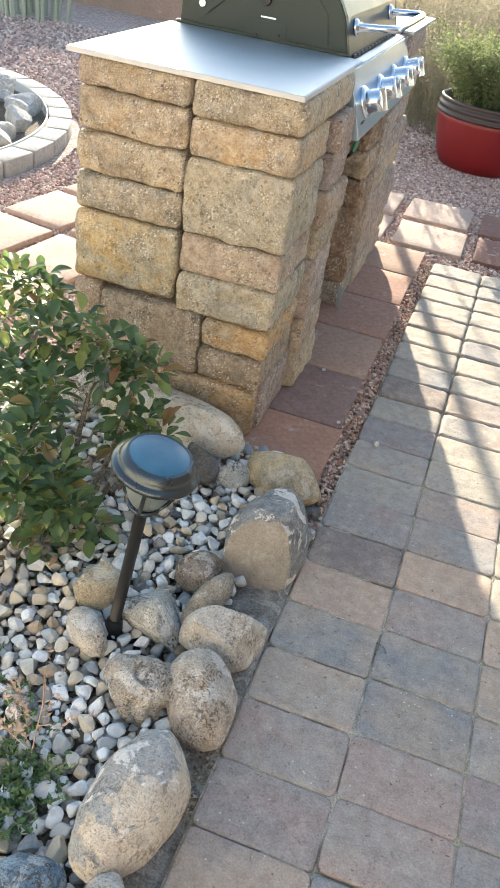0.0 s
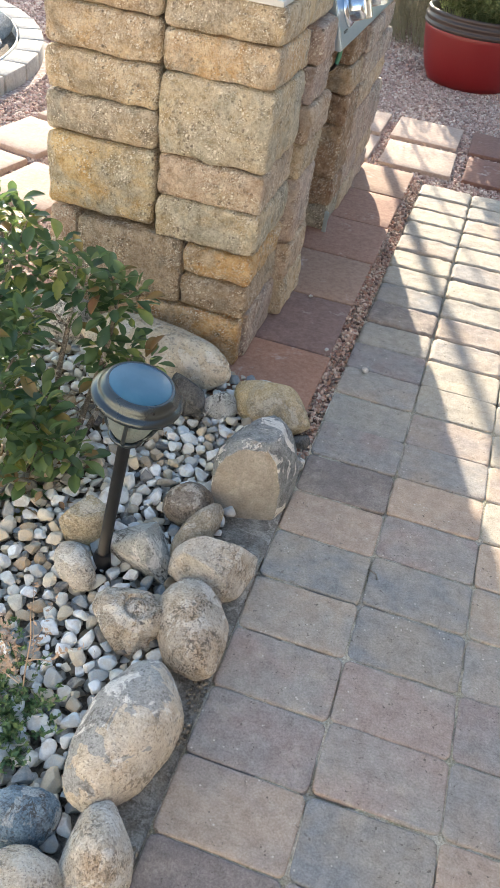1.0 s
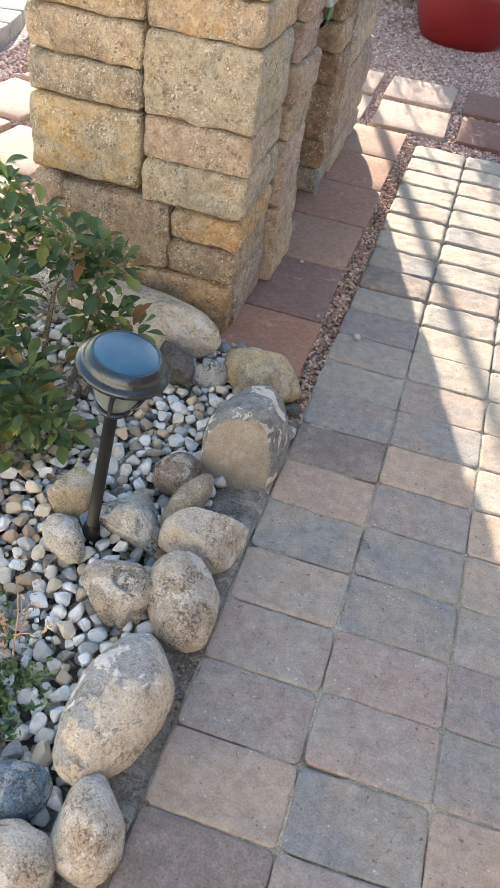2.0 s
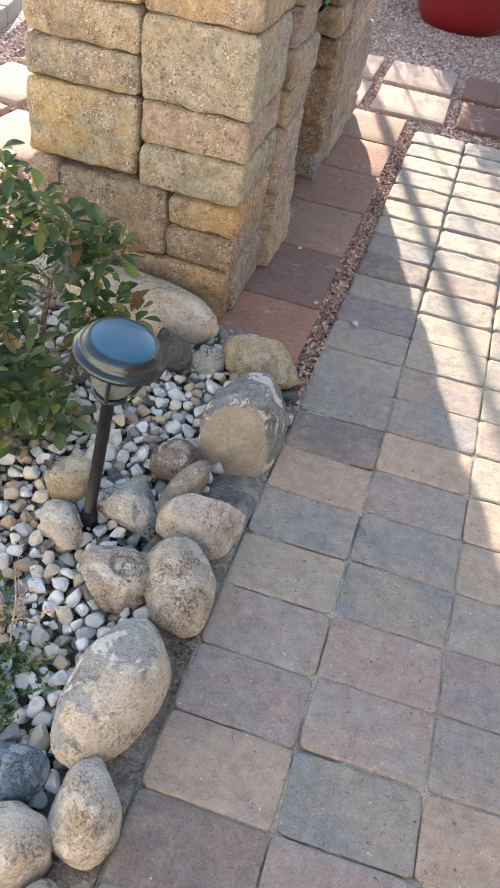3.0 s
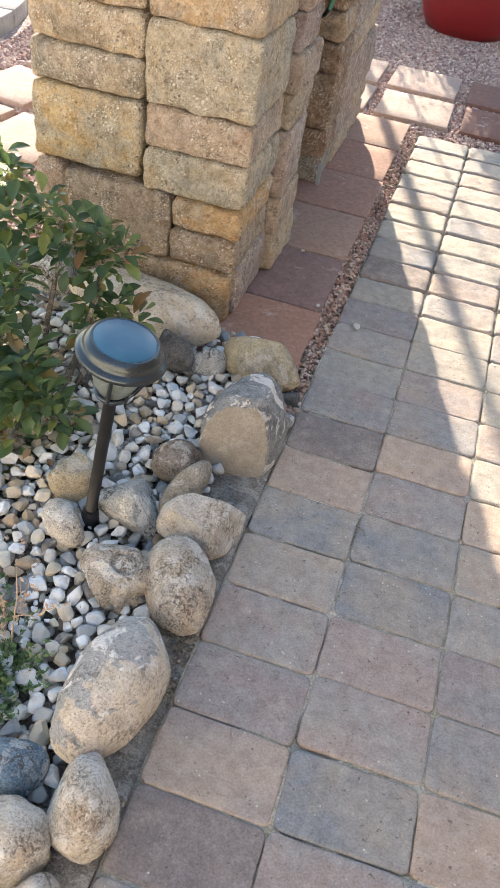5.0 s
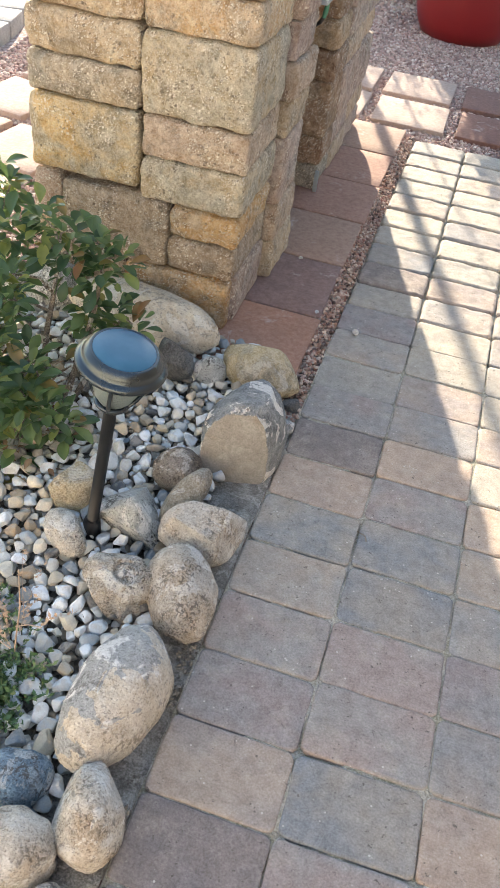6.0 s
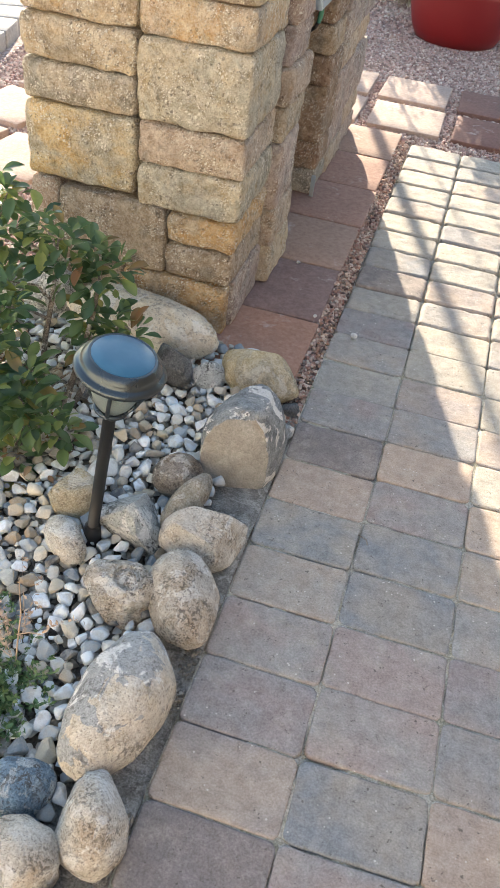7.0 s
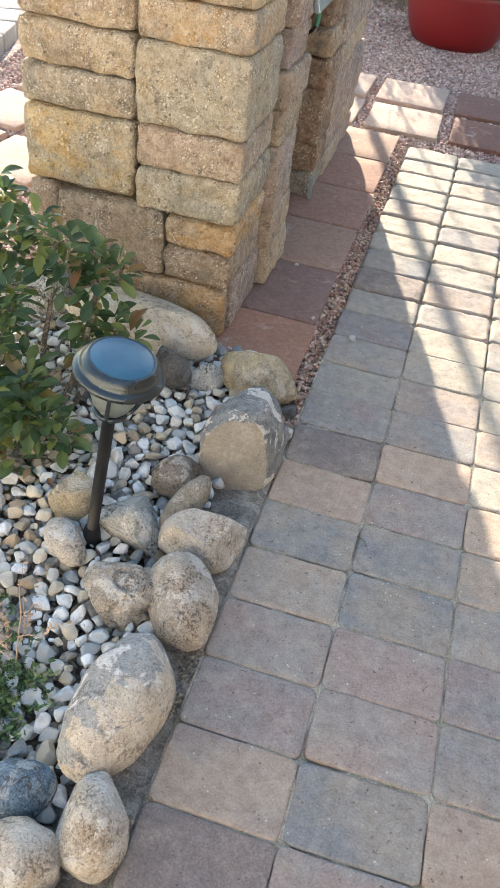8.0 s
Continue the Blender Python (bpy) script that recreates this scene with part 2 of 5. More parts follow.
M_PAVERS = {
    "g": paver_material("grey_paver", (0.285, 0.282, 0.275), (0.345, 0.296, 0.255)),
    "b": paver_material("bluish_paver", (0.232, 0.246, 0.256), (0.318, 0.290, 0.256)),
    "t": paver_material("tan_paver", (0.405, 0.334, 0.276), (0.315, 0.280, 0.262)),
    "o": paver_material("warm_tan_paver", (0.445, 0.350, 0.278), (0.395, 0.318, 0.265)),
    "m": paver_material("mauve_paver", (0.302, 0.254, 0.243), (0.272, 0.264, 0.260)),
    "d": paver_material("dark_mauve_paver", (0.205, 0.182, 0.176), (0.250, 0.216, 0.200)),
    "w": paver_material("weathered_paver", (0.390, 0.360, 0.305), (0.330, 0.316, 0.285)),
}
M_BLOCKS = {
    "tan": block_material("tan_block", (0.590, 0.482, 0.360), (0.530, 0.444, 0.346), (0.640, 0.515, 0.355)),
    "gold": block_material("golden_block", (0.707, 0.534, 0.335), (0.638, 0.507, 0.363), (0.535, 0.475, 0.389)),
    "grey": block_material("grey_block", (0.520, 0.465, 0.378), (0.594, 0.494, 0.358), (0.448, 0.427, 0.364)),
    "olive": block_material("olive_grey_block", (0.479, 0.444, 0.364), (0.667, 0.510, 0.295), (0.489, 0.454, 0.382)),
    "red": block_material("reddish_block", (0.535, 0.420, 0.335), (0.575, 0.465, 0.360), (0.490, 0.405, 0.335)),
    "brown": block_material("brown_block", (0.472, 0.373, 0.277), (0.531, 0.428, 0.315), (0.429, 0.357, 0.281)),
    "orange": block_material("orange_block", (0.635, 0.420, 0.225), (0.560, 0.410, 0.265), (0.490, 0.390, 0.290)),
    # brown block darkened to hold the shade of the grill opening
    "umber": block_material("shaded_brown_block", (0.353, 0.239, 0.170), (0.310, 0.228, 0.170), (0.385, 0.286, 0.201)),
    "slate": block_material("slate_grey_block", (0.321, 0.318, 0.299), (0.364, 0.345, 0.309), (0.289, 0.292, 0.283)),
    "mauve": block_material("mauve_block", (0.480, 0.385, 0.355), (0.495, 0.395, 0.340), (0.430, 0.375, 0.365)),
}
M_STONE = {
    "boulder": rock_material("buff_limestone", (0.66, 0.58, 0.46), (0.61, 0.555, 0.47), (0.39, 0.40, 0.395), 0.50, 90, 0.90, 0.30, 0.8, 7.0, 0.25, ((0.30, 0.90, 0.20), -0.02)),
    "cream": rock_material("cream_limestone", (0.76, 0.68, 0.53), (0.72, 0.65, 0.54), (0.64, 0.60, 0.52), 0.45, 60, 0.4, 0.1, 0.8, 6.0, 0.35),
    "gold": rock_material("yellowish_fieldstone", (0.60, 0.50, 0.32), (0.54, 0.47, 0.34), (0.45, 0.42, 0.34), 0.35, 80, 0.5, -0.2, 1.0, 6.0, 0.3),
    "tan": rock_material("tan_fieldstone", (0.48, 0.42, 0.32), (0.44, 0.40, 0.33), (0.42, 0.39, 0.34), 0.30, 80, 0.5, -0.1, 1.0, 7.5, 0.2),
    "pale": rock_material("pale_pitted_rock", (0.68, 0.62, 0.53), (0.64, 0.60, 0.53), (0.56, 0.55, 0.51), 0.60, 130, 0.3, 0.2, 1.0, 7.5, 0.40),
    "pitted": rock_material("pitted_rock", (0.62, 0.55, 0.46), (0.57, 0.52, 0.45), (0.49, 0.465, 0.425), 0.68, 150, 0.3, 0.1, 1.0, 7.5, 0.35),
    "granite": rock_material("speckled_grey_rock", (0.52, 0.53, 0.505), (0.44, 0.46, 0.44), (0.54, 0.54, 0.51), 0.85, 110, 0.5, 0.15),
    "blue": rock_material("blue_grey_rock", (0.15, 0.24, 0.32), (0.23, 0.32, 0.39), (0.36, 0.42, 0.46), 0.75, 110, 0.35, -0.2),
    "dark": rock_material("dark_grey_rock", (0.115, 0.125, 0.135), (0.15, 0.158, 0.165), (0.20, 0.21, 0.215), 0.3, 90, 0.3, -0.42),
    "grey": rock_material("grey_rock", (0.27, 0.29, 0.295), (0.33, 0.345, 0.345), (0.45, 0.45, 0.43), 0.35, 90, 0.5, 0.40, 1.0, 8.0),
    "pit": rock_material("pit_rock_surface", (0.55, 0.555, 0.55), (0.62, 0.62, 0.61), (0.45, 0.46, 0.46), 0.3, 90, 0.6, 0.1),
    "brown": rock_material("brown_rock", (0.32, 0.27, 0.22), (0.28, 0.25, 0.22), (0.36, 0.32, 0.27), 0.7, 85, 0.4, -0.1, 1.0, 7.5, 0.3),
    "white": rock_material("white_pebble_stone", (0.70, 0.69, 0.66), (0.74, 0.73, 0.71), (0.62, 0.61, 0.58), 0.1, 120, 0.3),
    "split": rock_material("split_stone_face", (0.295, 0.28, 0.255), (0.28, 0.27, 0.25), (0.31, 0.29, 0.255), 0.08, 80, 0.3, -0.42, 0.5, 7.5, 0.12),
}
M_WHITE_PEBBLE = pebble_material("white_pebble", [(0.0, (0.68, 0.74, 0.77)), (0.22, (0.82, 0.84, 0.84)), (0.46, (0.58, 0.545, 0.47)),
                                                  (0.52, (0.40, 0.44, 0.46)), (0.60, (0.70, 0.69, 0.64)), (0.72, (0.20, 0.235, 0.26)),
                                                  (0.79, (0.44, 0.37, 0.28)), (0.86, (0.62, 0.66, 0.68)), (0.95, (0.12, 0.125, 0.13))])
M_TAN_PEBBLE = pebble_material("tan_pebble", [(0.0, (0.56, 0.48, 0.36)), (0.2, (0.66, 0.60, 0.49)), (0.4, (0.38, 0.33, 0.26)), (0.52, (0.27, 0.26, 0.24)),
                                              (0.62, (0.72, 0.70, 0.64)), (0.75, (0.43, 0.32, 0.21)), (0.88, (0.34, 0.355, 0.35)), (0.95, (0.12, 0.12, 0.12))])
M_LOW_PEBBLE = pebble_material("low_mixed_pebble", [(0.0, (0.70, 0.70, 0.68)), (0.3, (0.40, 0.38, 0.34)), (0.5, (0.74, 0.73, 0.70)), (0.7, (0.48, 0.47, 0.45)), (0.85, (0.36, 0.30, 0.23))])
M_RED_GRAVEL = pebble_material("red_gravel", [(0.0, (0.44, 0.28, 0.25)), (0.22, (0.55, 0.39, 0.345)), (0.42, (0.25, 0.15, 0.135)),
                                              (0.62, (0.62, 0.50, 0.45)), (0.78, (0.33, 0.235, 0.22)), (0.93, (0.74, 0.65, 0.60))], 0.85)
M_STRIP_GRAVEL = pebble_material("brown_gravel", [(0.0, (0.33, 0.17, 0.135)), (0.25, (0.52, 0.36, 0.30)), (0.42, (0.13, 0.08, 0.07)),
                                                  (0.66, (0.62, 0.50, 0.42)), (0.80, (0.38, 0.22, 0.16))], 0.85)
M_CRUMB = pebble_material("soil_crumb", [(0.0, (0.15, 0.13, 0.105)), (0.35, (0.22, 0.20, 0.17)), (0.6, (0.10, 0.085, 0.07)), (0.8, (0.29, 0.275, 0.245)), (0.97, (0.40, 0.385, 0.35))], 0.9)
M_GRAVEL_BED = ground_material("gravel_ground", (0.26, 0.19, 0.17), (0.44, 0.345, 0.315), (0.60, 0.52, 0.48), 70.0)
M_SOIL = ground_material("grey_brown_soil", (0.10, 0.085, 0.07), (0.16, 0.135, 0.11), (0.24, 0.21, 0.175), 120.0)
M_SAND = rock_material("joint_sand", (0.50, 0.475, 0.41), (0.43, 0.41, 0.345), (0.33, 0.325, 0.235), 0.25, 120, 0.5, -0.3, 1.0, 9.0)
M_MORTAR = rock_material("grey_mortar", (0.40, 0.39, 0.36), (0.34, 0.33, 0.305), (0.22, 0.20, 0.17), 0.22, 100, 0.5, -0.2, 1.0, 14.0)
# stepping stones that lie in shadow: the shade is part of this colour
M_SLAB_SHADED = slab_material("shaded_terracotta_slab", (0.215, 0.112, 0.090), (0.225, 0.130, 0.108))
M_SLAB_BASE = [slab_material("terracotta_base_slab", (0.41, 0.21, 0.14), (0.38, 0.215, 0.155)), slab_material("mauve_base_slab", (0.250, 0.165, 0.145), (0.240, 0.165, 0.150)),
               slab_material("brown_base_slab", (0.365, 0.240, 0.182), (0.345, 0.235, 0.185)), slab_material("red_brown_base_slab", (0.355, 0.208, 0.160), (0.33, 0.205, 0.162))]
# paler copy for the stepping stones that lie in the sun
M_SLAB_LIT = slab_material("sunlit_pink_slab", (0.46, 0.345, 0.29), (0.42, 0.33, 0.28))
M_CURB = slab_material("pale_curb_block", (0.40, 0.39, 0.37), (0.36, 0.355, 0.34))
# steel, panel and chrome: the reflected sky's blue is tinted into the colour
M_STEEL = metal_material("brushed_steel", (0.46, 0.555, 0.62), 0.5, 0.08)
M_HOOD = metal_material("dark_hood_steel", (0.085, 0.102, 0.108), 0.36, 0.05)
M_PANEL = metal_material("control_panel_steel", (0.40, 0.50, 0.60), 0.30, 0.05)
M_EDGE = metal_material("pale_edge_trim", (0.54, 0.55, 0.54), 0.5, 0.0, 0.1)
M_LID = metal_material("olive_grey_enamel", (0.018, 0.033, 0.026), 0.5, 0.0, 0.0)
M_CHROME = metal_material("chrome", (0.64, 0.72, 0.80), 0.13)
M_DARK_IRON = metal_material("dark_iron", (0.03, 0.03, 0.03), 0.5, 0.0, 0.3)
# bronze with the sky's bluish sheen mixed into its base colour
M_BRONZE = metal_material("dark_bronze_plastic", (0.070, 0.088, 0.098), 0.27, 0.0, 0.85)
M_POLE = metal_material("dark_bronze_pole", (0.020, 0.021, 0.023), 0.42, 0.0, 0.3)
M_BLACK = metal_material("black_plastic", (0.018, 0.018, 0.02), 0.42, 0.0, 0.0)
M_LINER = metal_material("dark_brown_plastic", (0.050, 0.034, 0.030), 0.4, 0.0, 0.0)
M_VALVE = metal_material("green_valve_paint", (0.05, 0.22, 0.14), 0.4, 0.0, 0.1)
M_GLAZE = metal_material("red_glazed_pot", (0.205, 0.011, 0.013), 0.40, 0.0, 0.0)
M_BARK = rock_material("grey_brown_bark", (0.29, 0.25, 0.21), (0.34, 0.30, 0.255), (0.15, 0.12, 0.10), 0.3, 90, 0.5)
LEAF_STOPS = [(0.0, (0.030, 0.080, 0.058)), (0.36, (0.070, 0.145, 0.085)), (0.70, (0.150, 0.235, 0.105)), (0.90, (0.36, 0.40, 0.13)), (1.0, (0.27, 0.11, 0.065))]
M_LEAVES = island_leaf_material("glossy_green_foliage", LEAF_STOPS, 0.30, 0.40)
M_LEAF = leaf_material("glossy_green_leaf", LEAF_STOPS)
M_HERB = island_leaf_material("small_green_leaves", [(0.0, (0.06, 0.13, 0.05)), (0.6, (0.10, 0.19, 0.08)), (1.0, (0.18, 0.25, 0.11))])
M_FERN = island_leaf_material("feathery_green_leaves", [(0.0, (0.13, 0.175, 0.08)), (0.6, (0.21, 0.26, 0.12)), (1.0, (0.36, 0.38, 0.20))], 0.7, 0.4, (0.34, 0.40, 0.18))
M_DRY = island_leaf_material("dry_grass", [(0.0, (0.32, 0.29, 0.20)), (0.5, (0.44, 0.40, 0.30)), (1.0, (0.29, 0.29, 0.19))], 0.8, 0.4, (0.48, 0.43, 0.32))
M_TWIG = island_leaf_material("dry_orange_twig", [(0.0, (0.46, 0.33, 0.24)), (1.0, (0.58, 0.46, 0.36))], 0.8)
M_LITTER = island_leaf_material("dry_brown_leaf", [(0.0, (0.16, 0.085, 0.045)), (0.6, (0.26, 0.15, 0.08)), (1.0, (0.36, 0.25, 0.15))], 0.7)
M_DEAD = rock_material("bare_pale_wood", (0.40, 0.34, 0.27), (0.34, 0.29, 0.23), (0.28, 0.235, 0.19), 0.2, 90, 0.4)
M_CACTUS = island_leaf_material("pale_green_stem", [(0.0, (0.30, 0.33, 0.25)), (1.0, (0.42, 0.43, 0.34))], 0.8)
# colour of the added south wall, chosen for its warm bounce
M_BOUNCE = slab_material("cream_bounce", (0.62, 0.565, 0.49), (0.62, 0.565, 0.49))
# grey meant only to be mirrored by the grill's metal
M_REFLECTION_WALL = slab_material("grey_reflection_wall", (0.40, 0.42, 0.44), (0.40, 0.42, 0.44))
# kept dark so that the added east wall gives little light back
M_SKY_BLOCK = slab_material("dark_sky_blocker", (0.13, 0.105, 0.09), (0.13, 0.105, 0.09))
M_STUCCO = slab_material("pink_brown_stucco", (0.36, 0.25, 0.20), (0.36, 0.25, 0.20))


def panel_material():
    n = Nodes("sky_tinted_solar_glass")
    # bluish cells, with the reflected sky's blue also put into the colour
    return n.done(n.ramp(n.noise(14, 4), [(0.4, (0.030, 0.130, 0.215)), (0.7, (0.060, 0.175, 0.265))]), 0.36, 0.0, spec=0.35)


def frosted_material():
    n = Nodes("frosted_glass")
    return n.done((0.36, 0.45, 0.45), 0.30, normal=n.bump(n.cells(260), 0.9, 0.003), Transmission_Weight=0.6, IOR=1.45)


M_SOLAR, M_FROST = panel_material(), frosted_material()


# ---------- mesh helpers ----------
def mesh_from(name, verts, faces, material, smooth=True):
    me = bpy.data.meshes.new(name)
    me.from_pydata([tuple(p) for p in verts], [], [tuple(f) for f in faces])
    me.materials.append(material)
    if smooth:
        me.polygons.foreach_set("use_smooth", [True] * len(me.polygons))
    me.update()
    return me


def put_part(name, me, parent, label="", at=(0, 0, 0), rot=(0, 0, 0)):
    ob = new(name, me)
    ob.parent = parent
    ob.matrix_basis = pose(*at, *rot)
    return tagged(ob, label=label)


def part(name, bm, material, parent, label="", smooth=False):
    me = bpy.data.meshes.new(name)
    if smooth:
        for f in bm.faces:
            f.smooth = True
    bm.normal_update()
    bm.to_mesh(me)
    bm.free()
    me.materials.append(material)
    ob = new(name, me)
    ob.parent = parent
    return tagged(ob, label=label)


def thing(name, label, category, at=(0, 0, 0), rot=(0, 0, 0), group="", kind=""):
    ob = new(name)
    ob.empty_display_size = 0.05
    ob.matrix_basis = pose(*at, *rot)
    return tagged(ob, label, category, group, kind)


def rounded_box(sx, sy, sz, r, inner=(2, 2, 2), rough=0.0, scale=9.0, seed=0.0, bottom=True, bow=0.0, plan=0.0):
    """A box with rounded, uneven edges, centred on its middle."""
    half = (sx / 2, sy / 2, sz / 2)
    axes = []
    for h, k in zip(half, inner):
        mid = [(-h + r) + (2 * h - 2 * r) * i / (k + 1) for i in range(k + 2)]
        extra = [h - plan * 0.55, h - plan] if plan else []
        axes.append(sorted([-h, -h + r * 0.3] + [-e for e in extra] + mid + extra + [h - r * 0.3, h]))
    index, verts, faces = {}, [], []
    size = [len(a) - 1 for a in axes]

    def corner(i, j, k):
        key = (i, j, k)
        if key not in index:
            p = Vector((axes[0][i], axes[1][j], axes[2][k]))
            q = Vector([max(-h + r, min(h - r, c)) for h, c in zip(half, p)])
            d = (p - q)
            d = d.normalized() if d.length > 1e-9 else Vector((0, 0, 1))
            p = q + d * r
            if plan:
                ex, ey = abs(p.x) - half[0] + plan, abs(p.y) - half[1] + plan
                if ex > 0 and ey > 0:
                    k = max(ex, ey) / math.hypot(ex, ey)
                    p.x = math.copysign(half[0] - plan + ex * k, p.x)
                    p.y = math.copysign(half[1] - plan + ey * k, p.y)
            if bow:
                p.y += d.y * bow * (1 - (p.x / half[0]) ** 2) * (1 - (p.z / half[2]) ** 2)
                p.x += d.x * bow * 0.6 * (1 - (p.z / half[2]) ** 2)
            if rough:
                s = Vector((seed * 3.1, seed * 7.7, seed * 1.3))
                p += d * rough * (noise.noise(p * scale + s) + 0.5 * noise.noise(p * scale * 2.7 + s))
            index[key] = len(verts)
            verts.append(p)
        return index[key]

    for a in range(3):
        b, c = (a + 1) % 3, (a + 2) % 3
        for side in (0, size[a]):
            if a == 2 and side == 0 and not bottom:
                continue
            for i in range(size[b]):
                for j in range(size[c]):
                    quad = []
                    for di, dj in ((0, 0), (1, 0), (1, 1), (0, 1)):
                        key = [0, 0, 0]
                        key[a], key[b], key[c] = side, i + di, j + dj
                        quad.append(corner(*key))
                    faces.append(quad if side else quad[::-1])
    return verts, faces


def ico(level):
    bm = bmesh.new()
    bmesh.ops.create_icosphere(bm, subdivisions=level, radius=1.0)
    v = np.array([p.co[:] for p in bm.verts])
    f = np.array([[w.index for w in q.verts] for q in bm.faces])
    bm.free()
    return v, f


def stone_shape(level, seed, cuts=5, lumps=0.18, cut_min=0.62, flat=0.88, extra=(), dent=None, cut_max=0.95):
    """A unit stone: a lumpy ball with a few flattened sides."""
    rnd = random.Random(seed)
    v, f = ico(level)
    out = []
    planes = []
    for _ in range(cuts):
        w = Vector((rnd.uniform(-1, 1), rnd.uniform(-1, 1), rnd.uniform(-1, 1))).normalized()
        planes.append((w, rnd.uniform(cut_min, cut_max)))
    planes += [(Vector(w).normalized(), d) for w, d in extra]
    s = Vector((seed * 5.3, seed * 1.7, seed * 9.1))
    for p in v:
        p = Vector(p)
        p *= 1 + lumps * noise.noise(p * 1.3 + s) + lumps * 0.4 * noise.noise(p * 3.1 + s) + lumps * 0.22 * noise.noise(p * 7 + s) + lumps * 0.12 * noise.noise(p * 17 + s)
        for w, d in planes:
            k = p.dot(w) - d
            if k > 0:
                p -= w * k * flat
        if dent:
            w, radius, depth = Vector(dent[0]).normalized(), dent[1], dent[2]
            k = max(0.0, 1 - ((p.normalized() - w).length / radius) ** 2)
            p -= w * depth * min(1.0, k * 2.5)
        out.append(p)
    return np.array([q[:] for q in out]), f


def scatter(name, shapes, places, material, smooth=True):
    """One mesh of many stones: places are rows of x, y, z, sx, sy, sz, yaw, tilt, shape."""
    vs, fs, base = [], [], 0
    for x, y, z, sx, sy, sz, yaw, tilt, k in places:
        v, f = shapes[int(k)]
        m = np.array(Euler((tilt, tilt * 0.7, yaw)).to_matrix())
        vs.append((v * (sx, sy, sz)) @ m.T + (x, y, z))
        fs.append(f + base)
        base += len(v)
    v, f = np.concatenate(vs), np.concatenate(fs)
    me = bpy.data.meshes.new(name)
    me.vertices.add(len(v))
    me.vertices.foreach_set("co", v.astype(np.float32).ravel())
    me.loops.add(len(f) * 3)
    me.loops.foreach_set("vertex_index", f.astype(np.int32).ravel())
    me.polygons.add(len(f))
    me.polygons.foreach_set("loop_start", np.arange(0, len(f) * 3, 3, dtype=np.int32))
    me.polygons.foreach_set("use_smooth", np.full(len(f), smooth))
    me.update(calc_edges=True)
    me.materials.append(material)
    return new(name, me)


def tube(bm, points, radii, sides=8, cap=True):
    """A tapered tube through points."""
    rings = []
    up = Vector((0.3, 0.2, 1)).normalized()
    pts = [Vector(p) for p in points]
    for i, p in enumerate(pts):
        d = (pts[min(i + 1, len(pts) - 1)] - pts[max(i - 1, 0)]).normalized()
        a = d.cross(up)
        a = a.normalized() if a.length > 1e-4 else d.orthogonal().normalized()
        b = d.cross(a).normalized()
        r = radii[i] if isinstance(radii, (list, tuple)) else radii
        rings.append([bm.verts.new(p + (a * math.cos(t) + b * math.sin(t)) * r) for t in [2 * math.pi * k / sides for k in range(sides)]])
    for q, w in zip(rings, rings[1:]):
        for k in range(sides):
            bm.faces.new((q[k], q[(k + 1) % sides], w[(k + 1) % sides], w[k])).smooth = True
    if cap:
        bm.faces.new(rings[0])
        bm.faces.new(rings[-1][::-1])
    return bm


def lathe(bm, profile, sides=48, centre=(0, 0), closed=False):
    """A turned shape from rows of radius and height."""
    rings = []
    for r, z in profile:
        if r < 1e-5:
            rings.append([bm.verts.new((centre[0], centre[1], z))])
        else:
            rings.append([bm.verts.new((centre[0] + r * math.cos(t), centre[1] + r * math.sin(t), z)) for t in [2 * math.pi * k / sides for k in range(sides)]])
    for q, w in zip(rings, rings[1:]):
        for k in range(sides):
            k2 = (k + 1) % sides
            if len(q) == 1 and len(w) > 1:
                bm.faces.new((q[0], w[k2], w[k])).smooth = True
            elif len(w) == 1 and len(q) > 1:
                bm.faces.new((q[k], q[k2], w[0])).smooth = True
            elif len(q) > 1:
                bm.faces.new((q[k], q[k2], w[k2], w[k])).smooth = True
    bmesh.ops.recalc_face_normals(bm, faces=bm.faces)
    return bm


def box(bm, x0, x1, y0, y1, z0, z1, bevel=0.0):
    made = bmesh.ops.create_cube(bm, size=1.0, matrix=Matrix.Translation(((x0 + x1) / 2, (y0 + y1) / 2, (z0 + z1) / 2)) @ Matrix.Diagonal((x1 - x0, y1 - y0, z1 - z0, 1)))
    if bevel:
        edges = {e for v in made["verts"] for e in v.link_edges}
        bmesh.ops.bevel(bm, geom=list(edges), offset=bevel, segments=2, affect="EDGES")
    return bm


def prism(bm, outline, y0, y1):
    """A plate or body: an outline in x and z, pulled from y0 to y1."""
    a = [bm.verts.new((x, y0, z)) for x, z in outline]
    b = [bm.verts.new((x, y1, z)) for x, z in outline]
    n = len(outline)
    bm.faces.new(a)
    bm.faces.new(b[::-1])
    for k in range(n):
        bm.faces.new((a[k], b[k], b[(k + 1) % n], a[(k + 1) % n]))
    bmesh.ops.recalc_face_normals(bm, faces=bm.faces)
    return bm


